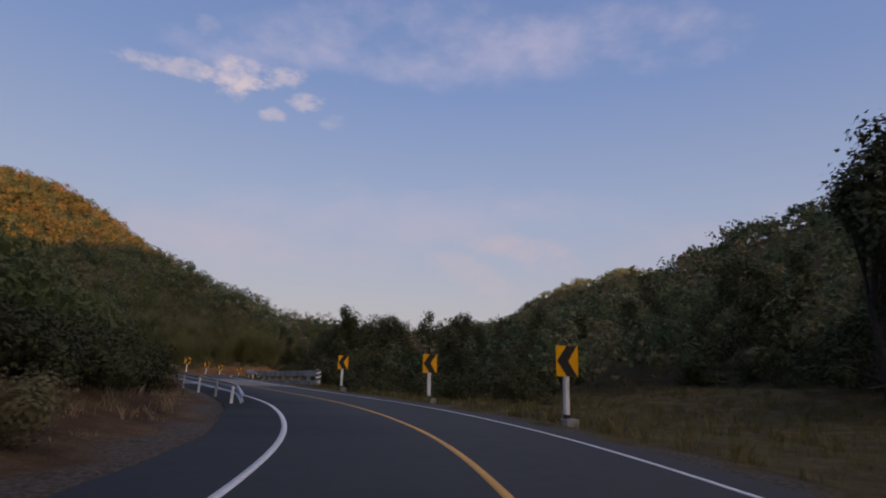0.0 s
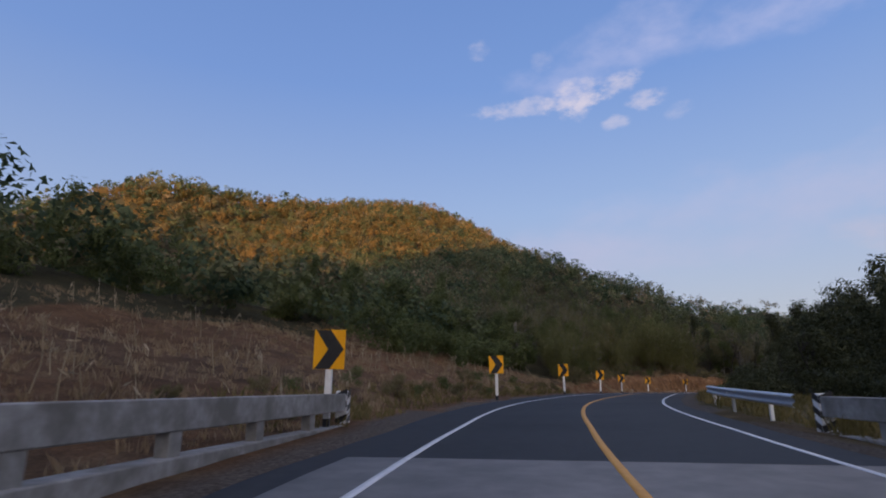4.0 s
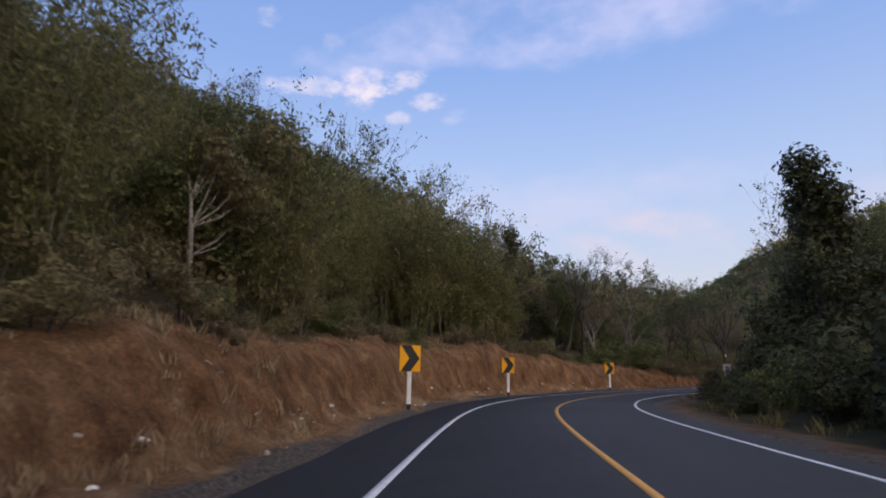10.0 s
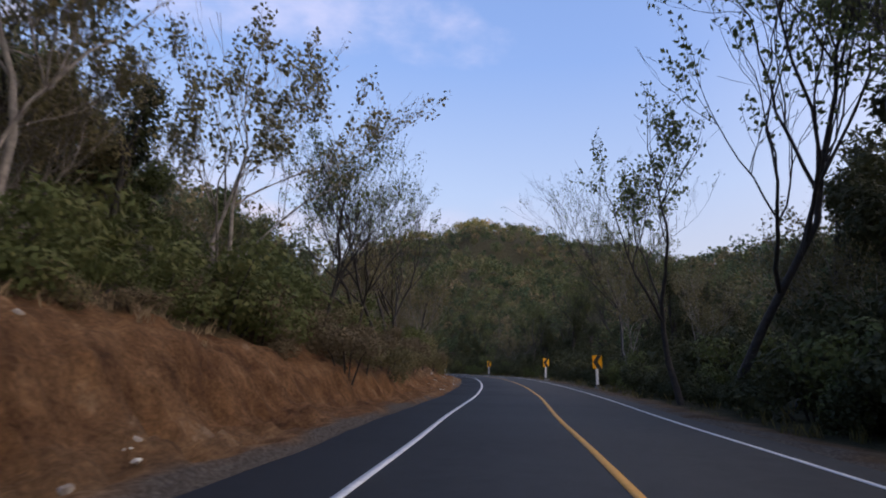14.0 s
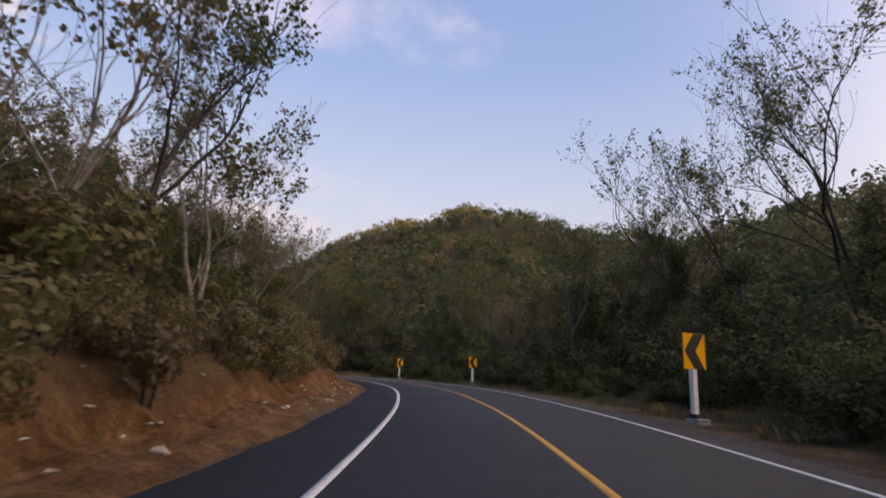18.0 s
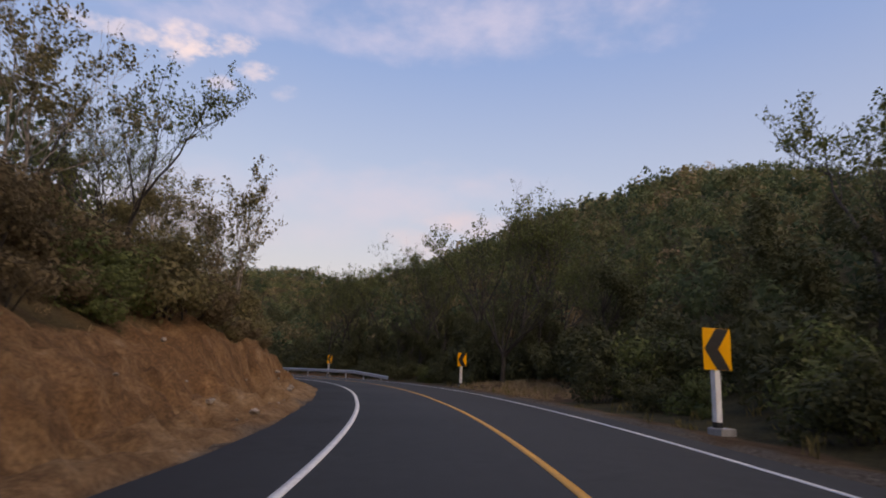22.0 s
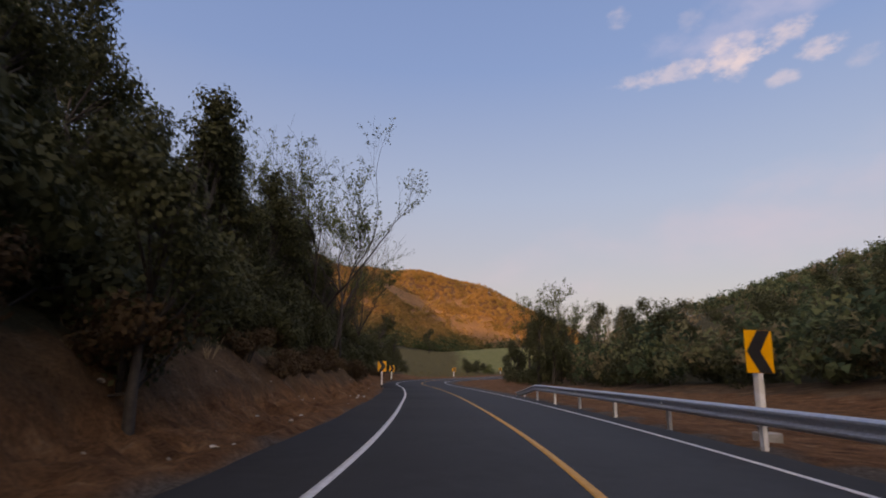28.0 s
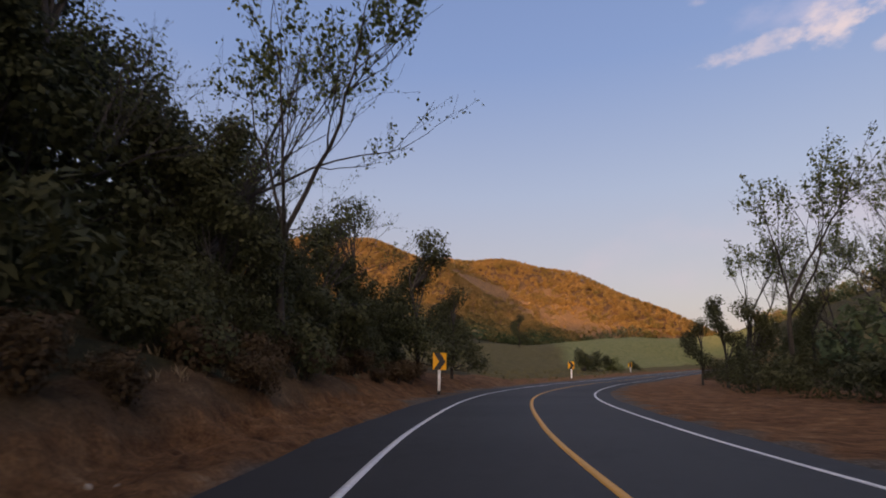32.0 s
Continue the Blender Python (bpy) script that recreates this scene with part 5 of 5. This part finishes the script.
# bushes that close the inside of the bend behind the far lane's sign
for which, x, y, scale, turn in ((0, 57.2, 150.6, 1.0, 10), (1, 59.6, 151.9, 1.1, 90), (0, 61.6, 152.6, 1.15, 170), (1, 63.6, 154.2, 1.1, 250), (0, 58.4, 149.2, 1.3, 310), (0, 66.0, 155.2, 1.1, 40)):
    plant("shrub", which, x, y, scale, turn)


def open_ground(x, y, tau, d):
    """True where no trees stand: the road's verges, the fields."""
    clear = (d > -9) & (d < 7)
    clear |= (tau > 4.3) & (tau < 8.4) & (d < 0) & (d > -26 + 8 * np.clip(tau - 6, 0, 2))
    clear |= (tau < 2.6) & (d > 0) & (d < 30)
    clear |= (tau > 28.6) & (tau < 33.0) & (d > 0) & (d < 18)
    clear |= (tau > 36.0) & (d < 0) & (d > -95) & (y > 385) & (y < 540)
    return clear


SEEN_X, SEEN_Y = np.arange(-460, 800, 9.0), np.arange(-80, 990, 9.0)
SEEN_Z = height(*np.meshgrid(SEEN_X, SEEN_Y))[0].reshape(len(SEEN_Y), len(SEEN_X))


def in_sight(x, y, z):
    """True for places that the lie of the land does not hide from the whole road."""
    ok = np.zeros(len(x), bool)
    for tau in np.arange(0, 33, 1.5):
        p = along(tau, -1.65, 1.3)
        hidden = np.zeros(len(x), bool)
        for k in np.linspace(0.12, 0.94, 26):
            px, py, pz = p.x + (x - p.x) * k, p.y + (y - p.y) * k, p.z + (z - p.z) * k
            i = np.clip(((py - SEEN_Y[0]) / 9.0 + 0.5).astype(int), 0, len(SEEN_Y) - 1)
            j = np.clip(((px - SEEN_X[0]) / 9.0 + 0.5).astype(int), 0, len(SEEN_X) - 1)
            hidden |= SEEN_Z[i, j] > pz + 2.5
        ok |= ~hidden
    return ok


def build_woodland():
    rng = np.random.default_rng(5)
    for label, n, box4, lo, hi, rad, per, size, dry in (
            ("mixed dry-season woodland along the valley road", 16500, (-90, 260, 0, 440), 18, 62, 2.5, 120, 0.4, False),
            ("mixed dry-season woodland on the hillside above the stubble field", 3400, (-115, 45, 60, 330), 58, 150, 2.6, 120, 0.44, False),
            ("mixed dry-season woodland covering the valley sides", 17500, (-190, 330, 0, 660), 58, 190, 3.0, 66, 0.76, False),
            ("distant wooded hillsides in dull green and brown", 14000, (-200, 760, 60, 760), 170, 900, 4.0, 72, 0.95, False),
            ("dry woodland on the far hill, low sun's gold put into its colour", 26000, (-420, 110, 560, 960), 90, 900, 2.0, 36, 0.95, True),
            ("dry scrub along the hill crest, tinted gold as if sunlit", 3800, (-190, 60, 170, 330), 40, 300, 2.4, 108, 0.5, True)):
        x, y = rng.uniform(box4[0], box4[1], n), rng.uniform(box4[2], box4[3], n)
        z, tau, d = height(x, y)
        ok = (np.abs(d) > lo) & (np.abs(d) < hi) & ~open_ground(x, y, tau, d)
        if "valley sides" in label:
            ok &= ~((x < 60) & (y > 540)) & ~((x > -115) & (x < 45) & (y > 60) & (y < 330) & (np.abs(d) < 150))
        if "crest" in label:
            # gold-tinted scrub only above the height that the sun reaches
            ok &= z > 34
        elif not dry:
            ok &= ~((x < 110) & (y > 560))
        x, y, z = x[ok], y[ok], z[ok]
        ok = in_sight(x, y, z + rad * 2.2)
        x, y, z = x[ok], y[ok], z[ok]
        k = len(x)
        r = rad * (rng.uniform(0.85, 1.15, k) if "far hill" in label else rng.uniform(0.6, 1.35, k))
        lobes = 6
        ways = rng.normal(size=(k, lobes, 3))
        ways /= np.linalg.norm(ways, axis=2)[:, :, None]
        ways[:, :, 2] = np.abs(ways[:, :, 2]) * 1.2 - 0.25
        mids = np.stack([x, y, z + r * (rng.uniform(0.5, 0.9, k) if "far hill" in label else rng.uniform(0.5, 1.3, k))], 1)[:, None] + ways * (r * 0.62)[:, None, None]
        each = per // lobes
        dirs = rng.normal(size=(k, lobes, each, 3)) + 0.7 * ways[:, :, None]
        dirs /= np.linalg.norm(dirs, axis=3)[..., None]
        c = mids[:, :, None] + dirs * (r[:, None] * rng.uniform(0.3, 0.62, (k, lobes)))[:, :, None, None] * rng.uniform(0.55, 1.0, (k, lobes, each, 1))
        v, f = spray_triangles(c.reshape(-1, 3), size, rng, 1.4, dirs.reshape(-1, 3) + (0, 0, 0.25))
        me = quick_mesh("woodland", v, f, 3, M_WOOD_SUNLIT if dry else M_WOOD_FAR)
        att = me.attributes.new("tint", "FLOAT", "POINT")
        # far hill: tint turns golden with height, painting the sunlit upper slopes
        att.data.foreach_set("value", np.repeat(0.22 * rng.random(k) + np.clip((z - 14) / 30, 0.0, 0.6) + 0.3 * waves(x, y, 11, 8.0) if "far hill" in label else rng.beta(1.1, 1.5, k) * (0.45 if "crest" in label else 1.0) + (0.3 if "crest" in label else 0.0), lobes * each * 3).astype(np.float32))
        ob = new("woodland", me)
        tagged(ob, label, "woodland", kind="stuff")


build_woodland()


def blades(name, label, n, zones, tall, wide, material, per, seed):
    """Tufts of pointed blades over stretches of the verge: (tau0, tau1, d0, d1, share)."""
    rng = np.random.default_rng(seed)
    xs, ys = [], []
    for t0, t1, d0, d1, share in zones:
        m = int(n * share)
        tau, d = rng.uniform(t0, t1, m), rng.uniform(min(d0, d1), max(d0, d1), m)
        keep = 0.5 + 0.5 * waves(tau * 12.5, d * 1.0, 2.3, seed) > rng.uniform(0.1, 0.9, m)
        tau, d = tau[keep], d[keep]
        xs.append(np.interp(tau, TAU, AXIS[:, 0]) + d * np.interp(tau, TAU, RIGHT[:, 0]))
        ys.append(np.interp(tau, TAU, AXIS[:, 1]) + d * np.interp(tau, TAU, RIGHT[:, 1]))
    x, y = np.concatenate(xs), np.concatenate(ys)
    z = height(x, y)[0]
    k = len(x) * per
    base = np.repeat(np.stack([x, y, z - 0.03], 1), per, 0) + np.concatenate([rng.normal(0, 0.09, (k, 2)), np.zeros((k, 1))], 1)
    a = rng.uniform(0, 2 * math.pi, k)
    h = np.repeat(tall * rng.uniform(0.5, 1.5, len(x)), per) * rng.uniform(0.6, 1.2, k)
    side = np.stack([np.cos(a), np.sin(a), 0 * a], 1) * wide
    bend = np.stack([-np.sin(a), np.cos(a), 0 * a], 1) * (h * rng.uniform(0.1, 0.6, k))[:, None]
    top = base + bend + np.stack([0 * h, 0 * h, h], 1)
    mid = base + bend * 0.35 + np.stack([0 * h, 0 * h, h * 0.6], 1)
    v = np.stack([base - side, base + side, mid + side * 0.8, top], 1).reshape(-1, 3)
    ob = new(name, quick_mesh(name, v, np.arange(4 * k).reshape(k, 4), 4, material))
    return tagged(ob, label, "grass", kind="stuff")


blades("dry_grass", "straw-coloured dry grass and stubble", 9000, [(4.3, 8.6, -6.2, -26, 0.62), (8.4, 15, -7.5, -10, 0.12), (15, 27, -8.2, -10, 0.06), (26.5, 34, -7.6, -9.5, 0.06), (-1, 3.4, -5.6, -14, 0.14), (23.8, 24.9, 4.8, 11, 0.1), (8.2, 11, -5.5, -10, 0.14)], 0.24, 0.009, M_STRAW, 11, 3)
blades("verge_grass", "rough half-green grass on the verge", 9000, [(-1, 3.6, 4.6, 28, 0.45), (4.8, 9, 4.6, 13, 0.3), (9, 25, 4.6, 8, 0.1), (4.9, 8.2, -5.6, -8.5, 0.1), (36, 42, -6, -16, 0.05)], 0.32, 0.013, M_GRASS, 9, 4)


def stalks():
    """Dead maize stalks that stand in the stubble field, with a few hanging blades each."""
    rng, rnd = np.random.default_rng(9), random.Random(9)
    wood, leaves = Wood(), []
    for k in range(210):
        tau, d = rnd.uniform(4.4, 8.8), -7.5 - 18 * rnd.random()
        if tau > 6.4:
            d = min(d, -11.0) if rnd.random() < 0.35 else -12.6 - abs(rnd.gauss(0, 1.2)) - 1.5 * math.sin(tau * 9)
        p = along(tau, d)
        z = float(height([p.x], [p.y])[0][0])
        tall = rnd.uniform(0.4, 1.35)
        base = Vector((p.x, p.y, z - 0.05))
        top = base + Vector((rnd.gauss(0, 0.18), rnd.gauss(0, 0.18), tall))
        mid = base.lerp(top, 0.5) + Vector((rnd.gauss(0, 0.05), rnd.gauss(0, 0.05), 0))
        wood.limb([base, mid, top], 0.016, 0.008, 4)
        for _ in range(rnd.randint(2, 5)):
            q = base.lerp(top, rnd.uniform(0.45, 1.0))
            leaves.append((q.x + rnd.gauss(0, 0.06), q.y + rnd.gauss(0, 0.06), q.z - 0.06))
    v, f = spray_quads(np.array(leaves), 0.05, rng, 6.0, 1.6)
    n = len(wood.v)
    verts = np.concatenate([np.array(wood.v), v])
    faces = np.concatenate([np.array(wood.f), f + n])
    return tagged(new("maize_stubble", quick_mesh("maize_stubble", verts, faces, 4, M_STALK)), "dead straw-coloured maize stalks standing in a stubble field", "crop", kind="stuff")


stalks()


def stone_mesh(seed, material):
    """A broken, sharp-edged stone about one metre across."""
    rnd = random.Random(seed)
    bm = bmesh.new()
    for _ in range(22):
        p = Vector((rnd.gauss(0, 1), rnd.gauss(0, 1), rnd.gauss(0, 1))).normalized() * rnd.uniform(0.36, 0.56)
        bm.verts.new((p.x, p.y, p.z * 0.65))
    hull = bmesh.ops.convex_hull(bm, input=bm.verts[:])
    spare = [g for g in hull["geom_interior"] + hull["geom_unused"] if isinstance(g, bmesh.types.BMVert)]
    bmesh.ops.delete(bm, geom=list(set(spare)), context="VERTS")
    bmesh.ops.bevel(bm, geom=bm.edges[:], offset=0.025, segments=1, affect="EDGES")
    me = bpy.data.meshes.new("stone")
    bm.to_mesh(me)
    bm.free()
    me.materials.append(material)
    return me


def stones():
    rnd = random.Random(21)
    kinds = [stone_mesh(s, M_STONE) for s in range(5)]
    pale = [stone_mesh(s, M_CHALK) for s in range(5, 8)]
    spans = [(10.0, 14.8, 64, 0.05, 0.2), (16.5, 20.5, 60, 0.07, 0.32), (20.5, 26.5, 44, 0.07, 0.34), (27.5, 32.5, 46, 0.05, 0.16), (3.0, 4.0, 8, 0.1, 0.3)]
    for t0, t1, n, s0, s1 in spans:
        for k in range(n):
            tau, d = rnd.uniform(t0, t1), -5.1 - 2.6 * rnd.random() ** 1.3
            p = along(tau, d)
            z = float(height([p.x], [p.y])[0][0])
            s = s0 + (s1 - s0) * rnd.random() ** 2
            ob = new("stone", kinds[rnd.randrange(5)])
            ob.matrix_world = pose(p.x, p.y, z + 0.05 + s * 0.12, rnd.uniform(-20, 20), rnd.uniform(-20, 20), rnd.uniform(0, 360))
            ob.scale = (s * rnd.uniform(0.8, 1.4), s, s * rnd.uniform(0.7, 1.1))
            tagged(ob, "loose grey-brown stone at the foot of the bank", "stone", "stones below the bank")
    for t0, t1, n in ((10.2, 14.8, 44), (16.6, 20.8, 34), (24.6, 26.6, 5), (28.5, 32.0, 14)):
        for k in range(n):
            tau, d = rnd.uniform(t0, t1), -4.9 - 1.5 * rnd.random()
            p = along(tau, d)
            s = rnd.uniform(0.05, 0.16)
            ob = new("pale_stone", pale[rnd.randrange(3)])
            ob.matrix_world = pose(p.x, p.y, float(height([p.x], [p.y])[0][0]) + 0.05 + s * 0.1, rnd.uniform(-20, 20), rnd.uniform(-20, 20), rnd.uniform(0, 360))
            ob.scale = (s * rnd.uniform(0.8, 1.5), s, s * 0.8)
            tagged(ob, "small pale stone on the gravel verge", "stone", "pale stones on the verge")
    # two slabs fallen from the bank on the inside of the bend
    for tau, d, s, tilt in ((26.0, -6.2, 0.8, 30), (26.15, -5.9, 0.65, 24)):
        p = along(tau, d)
        ob = new("rock_slab", kinds[1])
        ob.matrix_world = pose(p.x, p.y, float(height([p.x], [p.y])[0][0]) + 0.15, tilt, 12, heading(tau) + 20)
        ob.scale = (s * 1.5, s * 0.8, s * 0.5)
        tagged(ob, "pale slab of rock fallen from the soil bank", "rock", "slabs fallen from the bank")


stones()


def trunk_plate():
    """A small pale plate nailed to a tree beside the road."""
    e = new("trunk_plate")
    p = Vector((81.5, 182.75, 0))
    z = float(height([p.x], [p.y])[0][0])
    e.matrix_world = pose(p.x, p.y, z + 0.1, 0, 0, -27)
    part("stake", box(0.07, 0.07, 2.3, (0, 0.05, 1.15), 0.015), M_BARK, e, "rough wooden stake")
    part("plate", box(0.22, 0.012, 0.27, (0, -0.01, 1.98), 0.004), M_PAPER, e, "blank pale weathered plate")
    return tagged(e, "pale blank plate on a rough stake in undergrowth", "sign")


trunk_plate()


def dead_branch(seed, tau, d, turn, long, label):
    """A fallen, leafless branch, pale and forked, lying over the edge of the bank."""
    rnd = random.Random(seed)
    w = Wood()
    w.grow(rnd, Vector((0, 0, 0.12)), Vector((1, 0, 0.18)), long, 0.04, 2, 0.0, 0.7, (2, 3))
    e = new("dead_branch")
    ends = w.cuts[1:] + [(len(w.v), len(w.f))]
    for k, ((v0, f0), (v1, f1)) in enumerate(zip(w.cuts, ends)):
        limb = new("limb" if k == 0 else "twig", mesh_from("limb", w.v[v0:v1], [[i - v0 for i in f] for f in w.f[f0:f1]], M_BARK, True))
        limb.parent = e
    p = along(tau, d)
    e.matrix_world = pose(p.x, p.y, float(height([p.x], [p.y])[0][0]), 0, 0, turn)
    return tagged(e, label, "branch", "dead branches on the bank")


for seed, tau, d, turn, long in ((51, 13.75, -8.2, 20, 1.6), (52, 13.9, -7.9, 200, 1.3), (53, 14.3, -8.4, 120, 1.5), (54, 12.6, -8.4, 300, 1.2), (55, 17.2, -7.6, 60, 1.4), (56, 20.0, -7.8, 10, 1.2)):
    dead_branch(seed, tau, d, turn, long, "pale dead branch lying on the edge of the bank")
